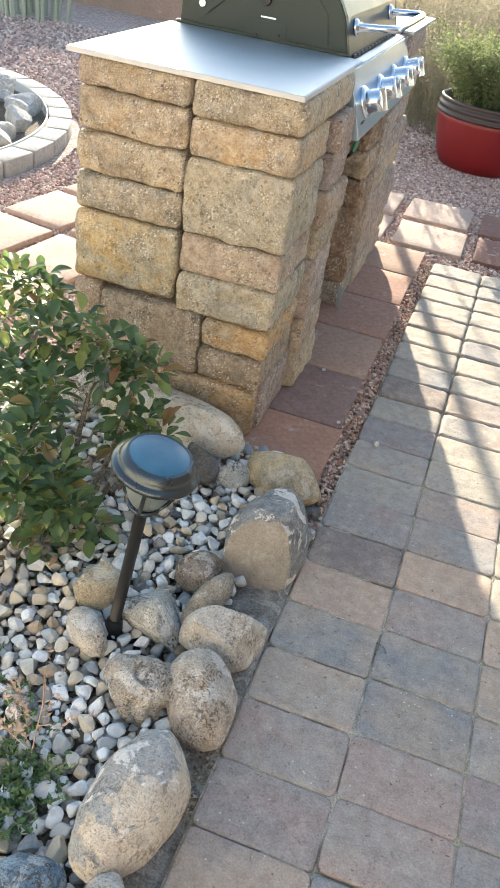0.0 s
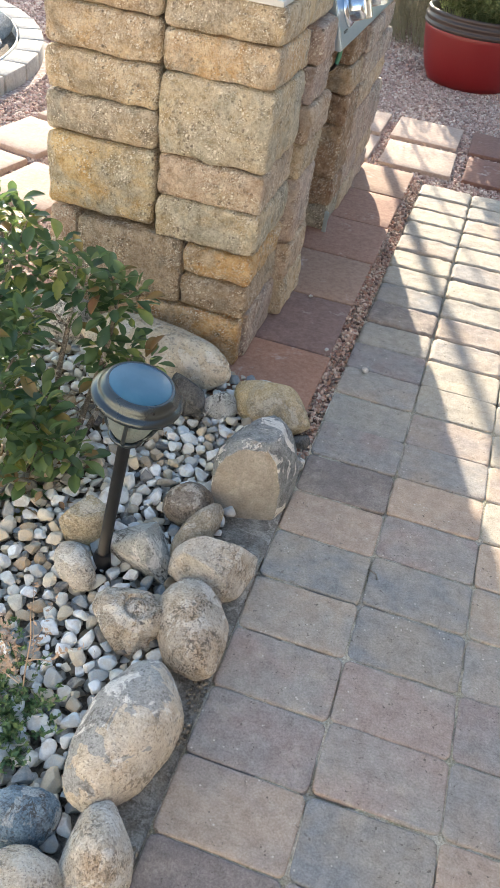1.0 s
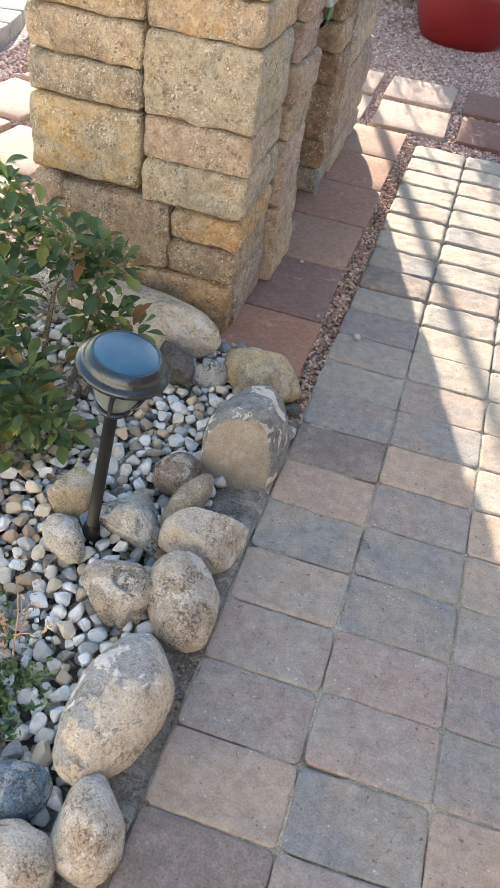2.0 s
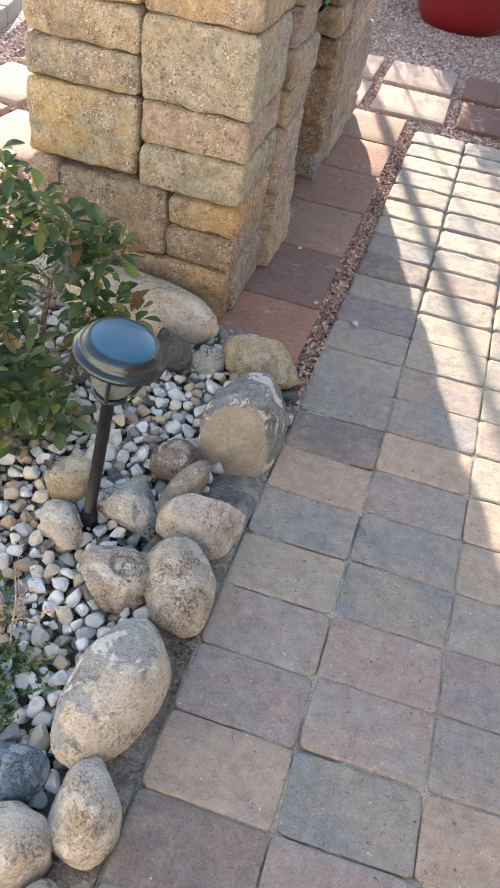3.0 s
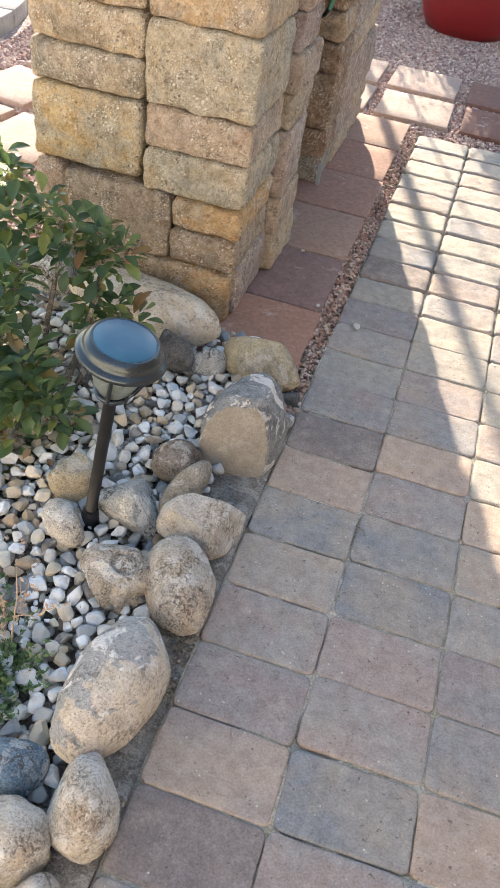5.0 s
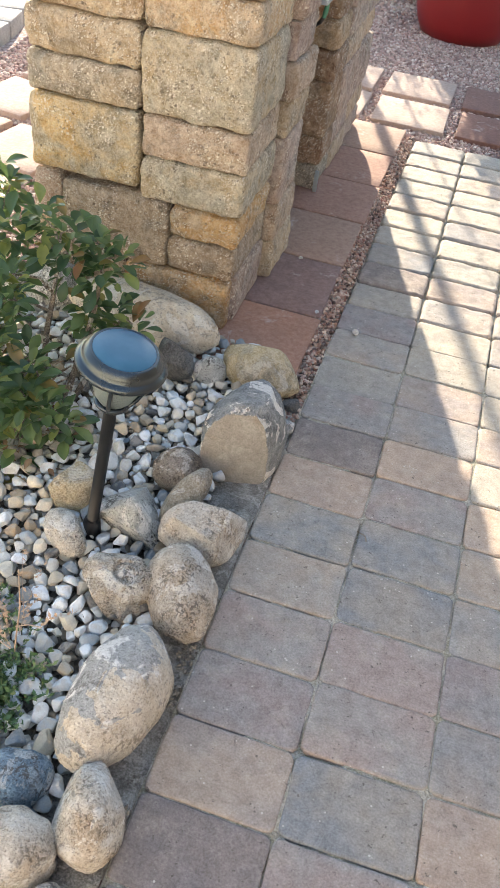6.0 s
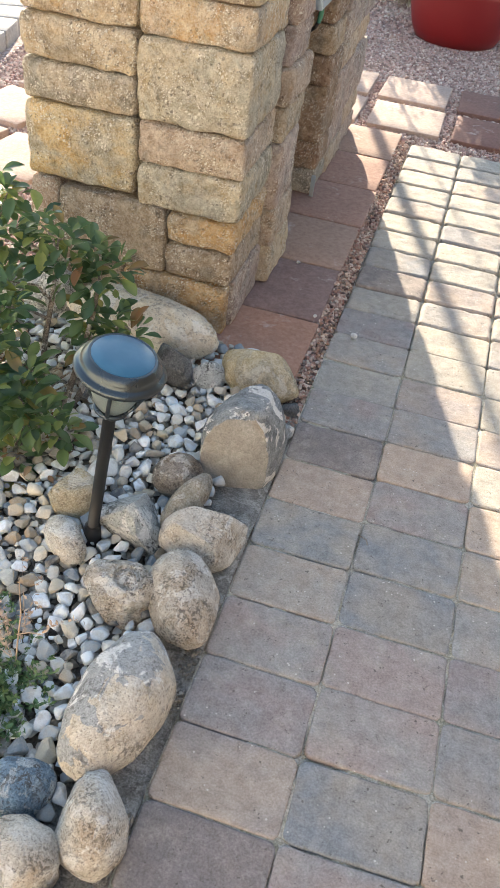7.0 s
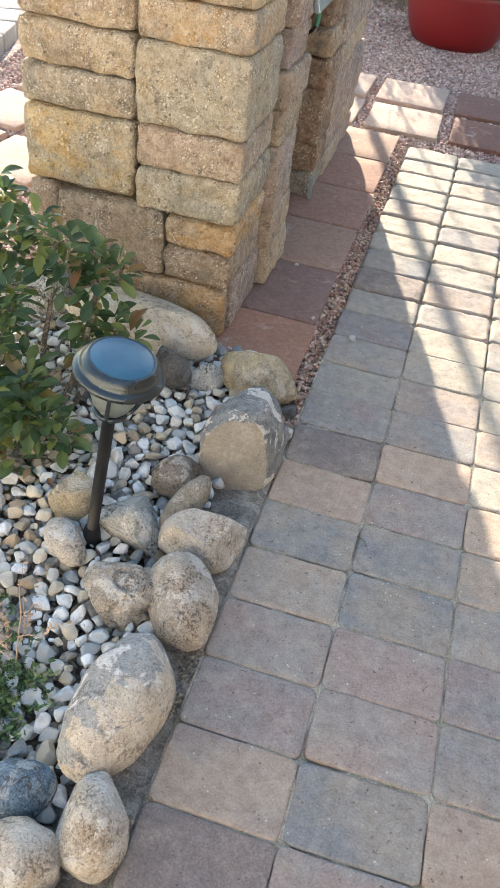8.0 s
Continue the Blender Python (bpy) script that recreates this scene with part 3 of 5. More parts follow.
# ---------- ground ----------
def ground_sheet():
    """One sheet to the horizon, sunk a little under the paved and planted parts."""
    edge_x = [-400, -60, -12, -6, -4.0, -2.3, -1.3, -0.55, -0.235, 1.4, 4, 12, 60, 400]
    edge_y = [-400, -60, -12, -4, -2, -0.5, 0.6, 1.6, 2.5, 4, 6, 8, 12, 60, 400]
    verts = [(x, y, -0.03) for y in edge_y for x in edge_x]
    w = len(edge_x)
    faces = [(j * w + i, j * w + i + 1, (j + 1) * w + i + 1, (j + 1) * w + i) for j in range(len(edge_y) - 1) for i in range(w - 1)]
    ob = new("ground", mesh_from("ground", verts, faces, M_GRAVEL_BED, False))
    return tagged(ob, "pinkish-brown crushed gravel ground of a dry yard", "gravel ground", kind="structure")


ground_sheet()


def flat_patch(name, x0, x1, y0, y1, z, material, label, category, steps=24, lump=0.0):
    verts, faces = [], []
    for j in range(steps + 1):
        for i in range(steps + 1):
            x, y = x0 + (x1 - x0) * i / steps, y0 + (y1 - y0) * j / steps
            verts.append((x, y, z + lump * noise.noise(Vector((x * 5, y * 5, 0.3)))))
    w = steps + 1
    for j in range(steps):
        for i in range(steps):
            faces.append((j * w + i, j * w + i + 1, (j + 1) * w + i + 1, (j + 1) * w + i))
    return tagged(new(name, mesh_from(name, verts, faces, material)), label, category, kind="structure")


flat_patch("planting_bed", -1.56, -0.246, -1.32, 0.60, -0.022, M_SOIL, "dark soil of the planting bed beside the paved path", "soil", 60, 0.012)

# ---------- paved path ----------
PITCH_X, PITCH_Y = 0.235, 0.155
path = flat_patch("pavement", -0.236, 1.42, -4.19, 2.485, -0.0065, M_SAND, "path of tumbled grey, tan and mauve concrete pavers", "paved path", 220)
flat_patch("mortar_edge", -0.370, -0.237, -1.32, 0.30, -0.006, M_MORTAR, "rough grey mortar haunching along the path edge", "mortar", 130, 0.016)

for v in path.data.vertices:
    fill = noise.noise(Vector((v.co.x * 21, v.co.y * 21, 1.7)))
    washed = noise.noise(Vector((v.co.x * 9, v.co.y * 9, 6.1))) > 0.14
    v.co.z = (-0.015 if v.co.y > 0.75 else -0.010 if washed else -0.0033) + 0.0009 * fill

# ---------- barbecue island ----------
island = thing("barbecue_island", "dry-stacked tumbled tan block barbecue island on base slabs", "outdoor kitchen", (0, 0, 0))
BLOCK_NUMBER = [0]


def block(x0, x1, y0, y1, z0, z1, tone, r=0.015, rough=0.0065, turn=0.0, shift=(0, 0, 0)):
    """One tumbled block between the given bounds, less a thin joint."""
    BLOCK_NUMBER[0] += 1
    g = 0.0035
    sx, sy, sz = x1 - x0 - g, y1 - y0 - g, z1 - z0 - g
    v, f = rounded_box(sx, sy, sz, min(r, 0.3 * min(sx, sy, sz)), (13, 7, 7), rough, 25.0, BLOCK_NUMBER[0], True, 0.004)
    me = mesh_from("block", v, f, M_BLOCKS[tone])
    put_part("block", me, island, "", ((x0 + x1) / 2 + shift[0], (y0 + y1) / 2 + shift[1], (z0 + z1) / 2 + shift[2]), (0, 0, turn))


RX = -0.530      # right face of the front stack
LX = -1.146      # left face
FY = 0.600       # front face
MX = -0.826      # upright joint in the front
# front stacks: rows of bottom, top and tone
RIGHT_STACK = [(0.883, 0.975, "tan"), (0.783, 0.883, "gold"), (0.578, 0.783, "grey"), (0.468, 0.578, "red"), (0.345, 0.468, "grey")]
LEFT_STACK = [(0.896, 0.975, "tan"), (0.786, 0.896, "tan"), (0.677, 0.786, "tan"), (0.572, 0.677, "grey"), (0.366, 0.572, "olive")]
MIX = random.Random(4)
for z0, z1, tone in RIGHT_STACK:
    w = 0.0 if z1 - z0 < 0.15 else 0.005
    block(MX + 0.004 - w, RX + 0.004 * (z0 > 0.5), FY, 1.136 if z0 > 0.88 else 0.935 + MIX.uniform(-0.03, 0.006), z0, z1, tone, 0.015, turn=MIX.uniform(-0.5, 0.5))
for z0, z1, tone in LEFT_STACK:
    block(LX, MX - 0.004, FY + 0.004, FY + 0.225, z0, z1, tone, 0.017, turn=MIX.uniform(-0.8, 0.8))
# lower courses
block(LX, -1.058, FY + 0.004, FY + 0.225, 0.150, 0.362, "red")
block(-1.056, -0.738, FY, FY + 0.225, 0.150, 0.352, "brown", 0.014)
block(-0.735, RX - 0.002, FY, 0.925, 0.256, 0.343, "orange")
block(-0.735, RX - 0.006, FY, 0.915, 0.154, 0.255, "brown")
block(-0.860, RX - 0.012, FY - 0.006, FY + 0.040, 0.0, 0.151, "orange", 0.008)
block(-0.780, RX - 0.002, FY + 0.043, 0.930, 0.0, 0.151, "mauve", 0.012)
block(LX, -0.862, FY, FY + 0.225, 0.0, 0.148, "brown", 0.014)
# second stack of the front pillar, standing a little proud to the side
SIDE = [(0.880, 0.975, "mauve"), (0.775, 0.880, "mauve"), (0.668, 0.775, "mauve"), (0.560, 0.668, "red"), (0.455, 0.560, "brown"),
        (0.250, 0.455, "mauve"), (0.130, 0.250, "red"), (0.0, 0.130, "tan")]
for i, (z0, z1, tone) in enumerate(SIDE):
    block(LX, -0.842, FY + 0.228, 1.060, z0, z1, MIX.choice(["tan", "red", "brown"]))
    if i == 0:
        continue
    edge = -0.507 + MIX.uniform(-0.008, 0.006)
    end = 1.138 if i < 2 else 1.185 + MIX.uniform(-0.015, 0.015)
    block(-0.780, edge, 0.944, end, z0, z1, tone, 0.012, turn=MIX.uniform(-1.0, 1.0) * (i > 1))
# far pillar
z = 0.0
# the near face's shade is put into the darker brown blocks
FAR = [(0.0, 0.095, "slate"), (0.095, 0.20, "umber"), (0.20, 0.405, "umber"), (0.405, 0.51, "umber"), (0.51, 0.615, "brown"), (0.615, 0.72, "umber"), (0.72, 0.80, "orange")]
for z0, z1, tone in FAR:
    e = MIX.uniform(-0.008, 0.006)
    block(-0.80, -0.528 + e, 1.690, 1.905, z0, z1, tone)
    block(-0.80, -0.524 + MIX.uniform(-0.008, 0.010), 1.907, 2.205, z0, z1, MIX.choice(["mauve", "mauve", "tan", "red"]))
    block(-0.80, -0.528 + MIX.uniform(-0.008, 0.008), 2.207, 2.520, z0, z1, MIX.choice(["mauve", "red", "tan"]))
    block(LX, -0.802, 1.690, 2.105, z0, z1, MIX.choice(["tan", "red", "brown"]))
    block(LX, -0.802, 2.107, 2.520, z0, z1, MIX.choice(["tan", "red", "brown"]))
for z0, z1 in ((0.80, 0.888), (0.888, 0.975)):
    block(-0.80, -0.526, 2.110, 2.520, z0, z1, MIX.choice(["mauve", "red"]))
    block(LX, -0.802, 2.110, 2.520, z0, z1, "tan")
# back wall of the opening
for k in range(9):
    block(LX, LX + 0.20, 1.064, 1.374, k * 0.1083, (k + 1) * 0.1083, MIX.choice(["tan", "brown", "red"]))
    block(LX, LX + 0.20, 1.376, 1.686, k * 0.1083, (k + 1) * 0.1083, MIX.choice(["tan", "brown", "red"]))
    if k >= 7:
        block(LX, LX + 0.20, 1.688, 2.106, 0.80 + (k - 7) * 0.0875, 0.80 + (k - 6) * 0.0875, "tan")

# ---------- counter ----------
counter = thing("countertop", "thin brushed steel counter sheet with a pale edge", "countertop", (0, 0, 0.976))
bm = box(bmesh.new(), -1.172, -0.540, 0.598, 1.262, 0.0, 0.010, 0.0015)
part("counter_sheet", bm, M_STEEL, counter)
bm = box(bmesh.new(), -1.173, -0.539, 0.5945, 0.5975, -0.003, 0.0095, 0.001)
part("front_edge", bm, M_EDGE, counter, "pale cream edge strip")
bm = box(bmesh.new(), -0.5395, -0.5365, 0.595, 1.150, -0.003, 0.0095, 0.001)
part("side_edge", bm, M_EDGE, counter, "pale cream edge strip")
bm = box(bmesh.new(), -1.172, -0.525, 2.125, 2.72, 0.0, 0.010, 0.0015)
part("counter_sheet", bm, M_STEEL, counter)

# ---------- built-in grill ----------
grill = thing("built_in_grill", "built-in gas grill with olive-grey hood and chrome knobs", "grill", (0, 0, 0.976))
HOOD = [(-0.590, 0.006), (-0.618, 0.112), (-0.640, 0.150), (-0.740, 0.245), (-0.830, 0.285), (-0.960, 0.290), (-1.070, 0.250), (-1.140, 0.150), (-1.145, 0.006)]
part("hood", prism(bmesh.new(), HOOD, 1.300, 2.090), M_HOOD, grill, "brushed steel hood front")
for y0, y1 in ((1.272, 1.300), (2.090, 2.118)):
    rim = [(x * 1.0, z * 1.0) for x, z in HOOD]
    bm = prism(bmesh.new(), rim, y0, y1)
    bmesh.ops.bevel(bm, geom=list(bm.edges), offset=0.004, segments=2, affect="EDGES")
    hood_end = part("hood_end", bm, M_LID, grill, "olive-grey enamelled hood end")
    near_end = hood_end if y0 < 2.0 else near_end
# raised pressing on the near end of the hood
inset = [(-0.655, 0.030), (-0.672, 0.115), (-0.760, 0.205), (-0.850, 0.240), (-0.950, 0.242), (-0.985, 0.160), (-1.020, 0.120), (-1.110, 0.100), (-1.118, 0.035)]
bm = prism(bmesh.new(), inset, 1.268, 1.274)
bmesh.ops.bevel(bm, geom=list(bm.edges), offset=0.0025, segments=2, affect="EDGES")
part("pressed_panel", bm, M_LID, near_end)
arm = [(-1.125, 0.045), (-1.125, 0.130), (-1.045, 0.155), (-0.985, 0.150), (-0.975, 0.118), (-1.015, 0.085), (-1.055, 0.048)]
bm = prism(bmesh.new(), arm, 1.262, 1.2675)
bmesh.ops.bevel(bm, geom=list(bm.edges), offset=0.002, segments=2, affect="EDGES")
part("hinge_plate", bm, M_LID, near_end)


def disc_y(bm, x, y, z, r, depth, sides=20):
    """A short cylinder that points along y."""
    return bmesh.ops.create_cone(bm, cap_ends=True, segments=sides, radius1=r, radius2=r * 0.85, depth=depth, matrix=Matrix.Translation((x, y, z)) @ Matrix.Rotation(radians(90), 4, "X"))


for x, z, r, m, lab in ((-1.070, 0.078, 0.012, M_CHROME, "bright hinge screw"), (-0.868, 0.118, 0.017, M_DARK_IRON, "dark hinge bolt"), (-0.888, 0.020, 0.005, M_DARK_IRON, "dark hole"), (-0.815, 0.030, 0.005, M_DARK_IRON, "dark hole")):
    bm = bmesh.new()
    disc_y(bm, x, 1.263, z, r, 0.012)
    part("screw", bm, m, near_end, lab)
part("slot", box(bmesh.new(), -0.880, -0.830, 1.2655, 1.2695, 0.070, 0.075, 0.001), M_CHROME, near_end, "bright slot edge")
part("hinge_tab", box(bmesh.new(), -0.912, -0.792, 1.265, 1.2685, 0.008, 0.062, 0.0015), M_LID, near_end)
# flange round the hood foot
part("foot_flange", box(bmesh.new(), -1.155, -0.585, 1.262, 1.2715, 0.0105, 0.019, 0.002), M_LID, grill)
# front ledge with vents and control panel
front_ledge = part("front_ledge", prism(bmesh.new(), [(-0.640, -0.030), (-0.640, 0.004), (-0.553, -0.006), (-0.553, -0.030)], 1.160, 2.095), M_PANEL, grill)
for k in range(14):
    y = 1.33 + k * 0.054
    part("vent", box(bmesh.new(), -0.589, -0.581, y, y + 0.034, 0.0, 0.010), M_DARK_IRON, front_ledge, "dark vent slot")
control_panel = part("control_panel", prism(bmesh.new(), [(-0.556, -0.012), (-0.545, -0.010), (-0.484, -0.186), (-0.489, -0.196), (-0.545, -0.196), (-0.560, -0.100)], 1.150, 2.100), M_PANEL, grill, "sloping steel control panel")
part("panel_end", prism(bmesh.new(), [(-0.560, -0.012), (-0.546, -0.012), (-0.487, -0.190), (-0.560, -0.190)], 1.144, 1.1497), M_PANEL, grill)
bm = bmesh.new()
disc_y(bm, -0.520, 1.142, -0.165, 0.006, 0.006)
part("screw", bm, M_DARK_IRON, control_panel, "dark screw")
tilt = Matrix.Rotation(radians(71), 4, "Y")


def knob(y):
    base = Matrix.Translation((-0.511, y, -0.105)) @ tilt
    bm = bmesh.new()
    lathe(bm, [(0.0, -0.002), (0.048, -0.002), (0.048, 0.004), (0.040, 0.012), (0.0, 0.012)], 32)
    bmesh.ops.transform(bm, matrix=base, verts=bm.verts)
    ob = part("knob", bm, M_CHROME, grill, "chrome burner knob with a raised grip")
    bm = bmesh.new()
    lathe(bm, [(0.035, 0.008), (0.034, 0.042), (0.031, 0.052), (0.024, 0.055), (0.0, 0.055)], 32)
    box(bm, -0.033, 0.033, -0.008, 0.008, 0.046, 0.072, 0.003)
    bmesh.ops.transform(bm, matrix=base, verts=bm.verts)
    part("grip", bm, M_CHROME, ob)


for y in (1.265, 1.515, 1.765, 2.010):
    knob(y)
for z in (-0.150, -0.155, -0.160):
    part("legend", box(bmesh.new(), -0.500, -0.494, 1.185, 1.235, z - 0.001, z + 0.001), M_DARK_IRON, control_panel, "small dark printed bar")
# handle
for y in (1.385, 1.960):
    bm = bmesh.new()
    lathe(bm, [(0.0, 0.0), (0.026, 0.0), (0.024, 0.010), (0.015, 0.016), (0.0, 0.016)], 24)
    bmesh.ops.transform(bm, matrix=Matrix.Translation((-0.610, y, 0.078)) @ Matrix.Rotation(radians(80), 4, "Y"), verts=bm.verts)
    part("handle_rose", bm, M_CHROME, grill, "round chrome handle mount")
pts = [(-0.600, 1.385, 0.080), (-0.540, 1.386, 0.086), (-0.500, 1.392, 0.090), (-0.482, 1.412, 0.091), (-0.478, 1.45, 0.091), (-0.478, 1.67, 0.091), (-0.478, 1.90, 0.091), (-0.482, 1.935, 0.091), (-0.500, 1.955, 0.090), (-0.540, 1.960, 0.086), (-0.600, 1.960, 0.080)]
part("handle", tube(bmesh.new(), pts, 0.0115, 14), M_CHROME, grill, "bent chrome tube handle")
# body below the counter
part("firebox", box(bmesh.new(), -0.93, -0.562, 1.17, 2.08, -0.17, -0.031), M_DARK_IRON, grill, "dark firebox under the hood")
valve = thing("gas_valve", "green and black gas hose fitting hanging under the grill", "gas valve", (-0.520, 1.290, 0.70))
part("body", tube(bmesh.new(), [(0, 0, 0.014), (0.004, 0, 0.035), (0.006, 0.004, 0.062)], [0.006, 0.008, 0.006], 10), M_VALVE, valve, "green painted fitting")
part("hose", tube(bmesh.new(), [(0, 0, 0.016), (-0.012, 0.02, -0.005), (-0.05, 0.03, -0.035), (-0.12, 0.05, -0.035), (-0.20, 0.06, -0.02)], 0.006, 10), M_BLACK, valve, "black rubber hose")
part("collar", tube(bmesh.new(), [(0.006, 0.004, 0.060), (0.004, 0.008, 0.086)], 0.010, 12), M_DARK_IRON, valve)
foot = thing("steel_foot", "small grey steel bracket at the foot of the block pillar", "bracket", (-0.526, 1.676, 0.0))
part("plate", box(bmesh.new(), -0.007, 0.009, -0.002, 0.008, 0.0, 0.085, 0.002), M_STEEL, foot)

# ---------- solar path light ----------
lamp = thing("solar_path_light", "dark bronze solar path light leaning in the white pebbles", "garden light", (-0.560, -0.285, -0.014), (0, 7.4, 0))
part("pole", tube(bmesh.new(), [(0, 0, 0.03), (0, 0, 0.396)], 0.0125, 20), M_POLE, lamp)
part("ground_sleeve", tube(bmesh.new(), [(0, 0, -0.03), (0, 0, 0.035), (0, 0, 0.06), (0, 0, 0.066)], [0.024, 0.021, 0.017, 0.013], 20), M_BLACK, lamp)
HEAD = Matrix.Translation((0, 0, 0.40)) @ Matrix.Rotation(radians(3.5), 4, "Y") @ Matrix.Translation((0, 0, -0.40))


def head_part(name, bm, material, parent, label=""):
    """A part of the lamp's head, which sits a little crooked on the pole."""
    bmesh.ops.transform(bm, matrix=HEAD, verts=bm.verts)
    return part(name, bm, material, parent, label)


bm = lathe(bmesh.new(), [(0.0, 0.388), (0.016, 0.388), (0.028, 0.393), (0.034, 0.400), (0.034, 0.405), (0.028, 0.407), (0.0, 0.407)], 32)
head_part("cup", bm, M_BRONZE, lamp)
bm = lathe(bmesh.new(), [(0.026, 0.406), (0.037, 0.422), (0.046, 0.446), (0.051, 0.470), (0.053, 0.492), (0.0, 0.492)], 40)
head_part("lens", bm, M_FROST, lamp, "frosted pebbled glass lens")
for k in range(4):
    a = radians(10 + 90 * k)
    c, s = math.cos(a), math.sin(a)
    rows = [(0.031, 0.402), (0.043, 0.421), (0.052, 0.446), (0.058, 0.470), (0.060, 0.494)]
    head_part("rib", tube(bmesh.new(), [(r * c, r * s, z) for r, z in rows], 0.0042, 8), M_BRONZE, lamp)
bm = lathe(bmesh.new(), [(0.0, 0.490), (0.066, 0.490), (0.078, 0.4915), (0.0835, 0.495), (0.0848, 0.499), (0.0830, 0.504), (0.0765, 0.5075), (0.0735, 0.510), (0.0722, 0.5155), (0.0700, 0.521), (0.0655, 0.525), (0.0630, 0.5285), (0.0600, 0.530), (0.0578, 0.528), (0.0, 0.528)], 80)
cap = head_part("cap", bm, M_BRONZE, lamp, "stepped bronze cap")
bm = lathe(bmesh.new(), [(0.0575, 0.5285), (0.055, 0.5305), (0.03, 0.5325), (0.0, 0.5330)], 64)
head_part("solar_panel", bm, M_SOLAR, cap, "round blue solar panel glass tinted with reflected sky")

# ---------- rocks ----------
def rock(x, y, z, length, width, height, yaw, tone, label, seed, cuts=5, lumps=0.16, tilt=(0, 0), level=5, cut_min=0.66, extra=(), dent=None, face=None, taper=0.0, flat=0.9):
    """A field stone; face: the way a split side looks; taper: how much wider the far end of its long axis is."""
    v, f = stone_shape(level, seed, cuts, lumps, cut_min, flat, extra, dent)
    v = v / np.abs(v).max(axis=0)
    v[:, 1] *= 1 + taper * v[:, 0]
    v[:, 2] *= 1 + 0.5 * taper * v[:, 0]
    v = v * (length / 2, width / 2, height / 2)
    me = mesh_from("rock", v, f, M_STONE[tone])
    if face:
        me.materials.append(M_STONE["split"])
        w = Vector(face).normalized()
        for p in me.polygons:
            p.material_index = int(p.normal.dot(w) > 0.80 and p.center.dot(w) > 0.0)
    ob = new("rock", me)
    ob.matrix_basis = pose(x, y, z, tilt[0], tilt[1], yaw)
    return tagged(ob, label, "rock", "rocks edging the path")


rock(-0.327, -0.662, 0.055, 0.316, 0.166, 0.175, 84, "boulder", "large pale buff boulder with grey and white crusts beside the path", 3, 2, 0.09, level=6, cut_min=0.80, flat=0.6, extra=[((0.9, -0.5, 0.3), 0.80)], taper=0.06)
rock(-0.292, -0.864, 0.040, 0.178, 0.118, 0.14, -66, "pale", "pitted pale tan pear-shaped rock beside the path", 7, 2, 0.10, flat=0.6, taper=0.12)
rock(-0.432, -0.850, 0.030, 0.135, 0.105, 0.10, 20, "blue", "smooth blue-grey rounded rock among white pebbles", 11, 3, 0.1, flat=0.7)
rock(-0.378, -0.962, 0.040, 0.155, 0.140, 0.13, 24, "pale", "pale pitted rock with a dark spot", 13, 3, 0.12, flat=0.7)
rock(-0.308, -0.398, 0.045, 0.225, 0.152, 0.145, -62, "pitted", "speckled tan oval rock beside the path", 17, 2, 0.09, cut_min=0.8, flat=0.6)
rock(-0.432, -0.415, 0.036, 0.165, 0.145, 0.14, -11, "pitted", "knobbly pale rock with a hollow in its top", 19, 6, 0.26, (0, 0), 5, 0.66, (), ((0.30, -0.05, 1.0), 0.46, 0.22))
rock(-0.318, -0.220, 0.045, 0.210, 0.160, 0.16, 38, "pale", "blocky pale tan rock with a dark patch", 23, 9, 0.05, (0, 0), 5, 0.54, [((0.1, -0.2, 1.0), 0.62)], flat=0.95)
rock(-0.388, -0.150, 0.055, 0.172, 0.064, 0.085, 70, "tan", "slim tan oval rock leaning on its neighbours", 29, 2, 0.05, (0, -14), cut_min=0.8, flat=0.6)
rock(-0.440, -0.058, 0.034, 0.125, 0.115, 0.11, 32, "brown", "small brown rounded rock", 31, 2, 0.08, cut_min=0.8)
rock(-0.485, -0.235, 0.042, 0.195, 0.160, 0.150, -22, "granite", "speckled grey angular rock beside the path light", 37, 10, 0.03, (0, 0), 5, 0.44, flat=0.97)
rock(-0.597, -0.325, 0.026, 0.140, 0.080, 0.075, -40, "pale", "flat pale tan oval rock at the foot of the path light", 41, 2, 0.06, cut_min=0.8)
rock(-0.634, -0.206, 0.035, 0.115, 0.105, 0.12, 29, "gold", "yellowish tan angular rock behind the path light", 43, 9, 0.06, (0, 0), 5, 0.50)
rock(-0.327, 0.085, 0.050, 0.190, 0.300, 0.29, -8, "grey", "large dark grey rock with a flat tan split face", 47, 4, 0.09, (0, 0), 6, 0.78, [((0.25, -0.95, 0.16), 0.56)], None, (0.30, -0.93, 0.18))
rock(-0.367, 0.400, 0.045, 0.250, 0.165, 0.15, -14, "gold", "yellowish tan oblong rock at the corner of the island", 59, 4, 0.08, flat=0.7)
rock(-0.745, 0.470, 0.060, 0.470, 0.190, 0.195, -5, "cream", "long pale boulder lying against the block island", 61, 2, 0.07, level=6, cut_min=0.8, flat=0.6)
rock(-0.602, 0.305, 0.055, 0.115, 0.130, 0.17, 40, "dark", "dark grey angular rock among the pebbles", 67, 11, 0.03, (0, 0), 5, 0.40)
rock(-0.505, 0.355, 0.020, 0.100, 0.090, 0.10, 30, "granite", "small grey angular rock", 71, 6, 0.08)
rock(-1.050, 0.525, 0.050, 0.170, 0.130, 0.17, 16, "granite", "grey rounded rock under the shrub", 73, 3, 0.1, flat=0.7)
rock(-1.190, 0.500, 0.040, 0.140, 0.110, 0.14, 34, "grey", "small grey rock under the shrub", 79, 4)
rock(-0.300, -1.008, 0.020, 0.080, 0.060, 0.08, 60, "pale", "small pale rock at the path edge", 83, 4, 0.1)
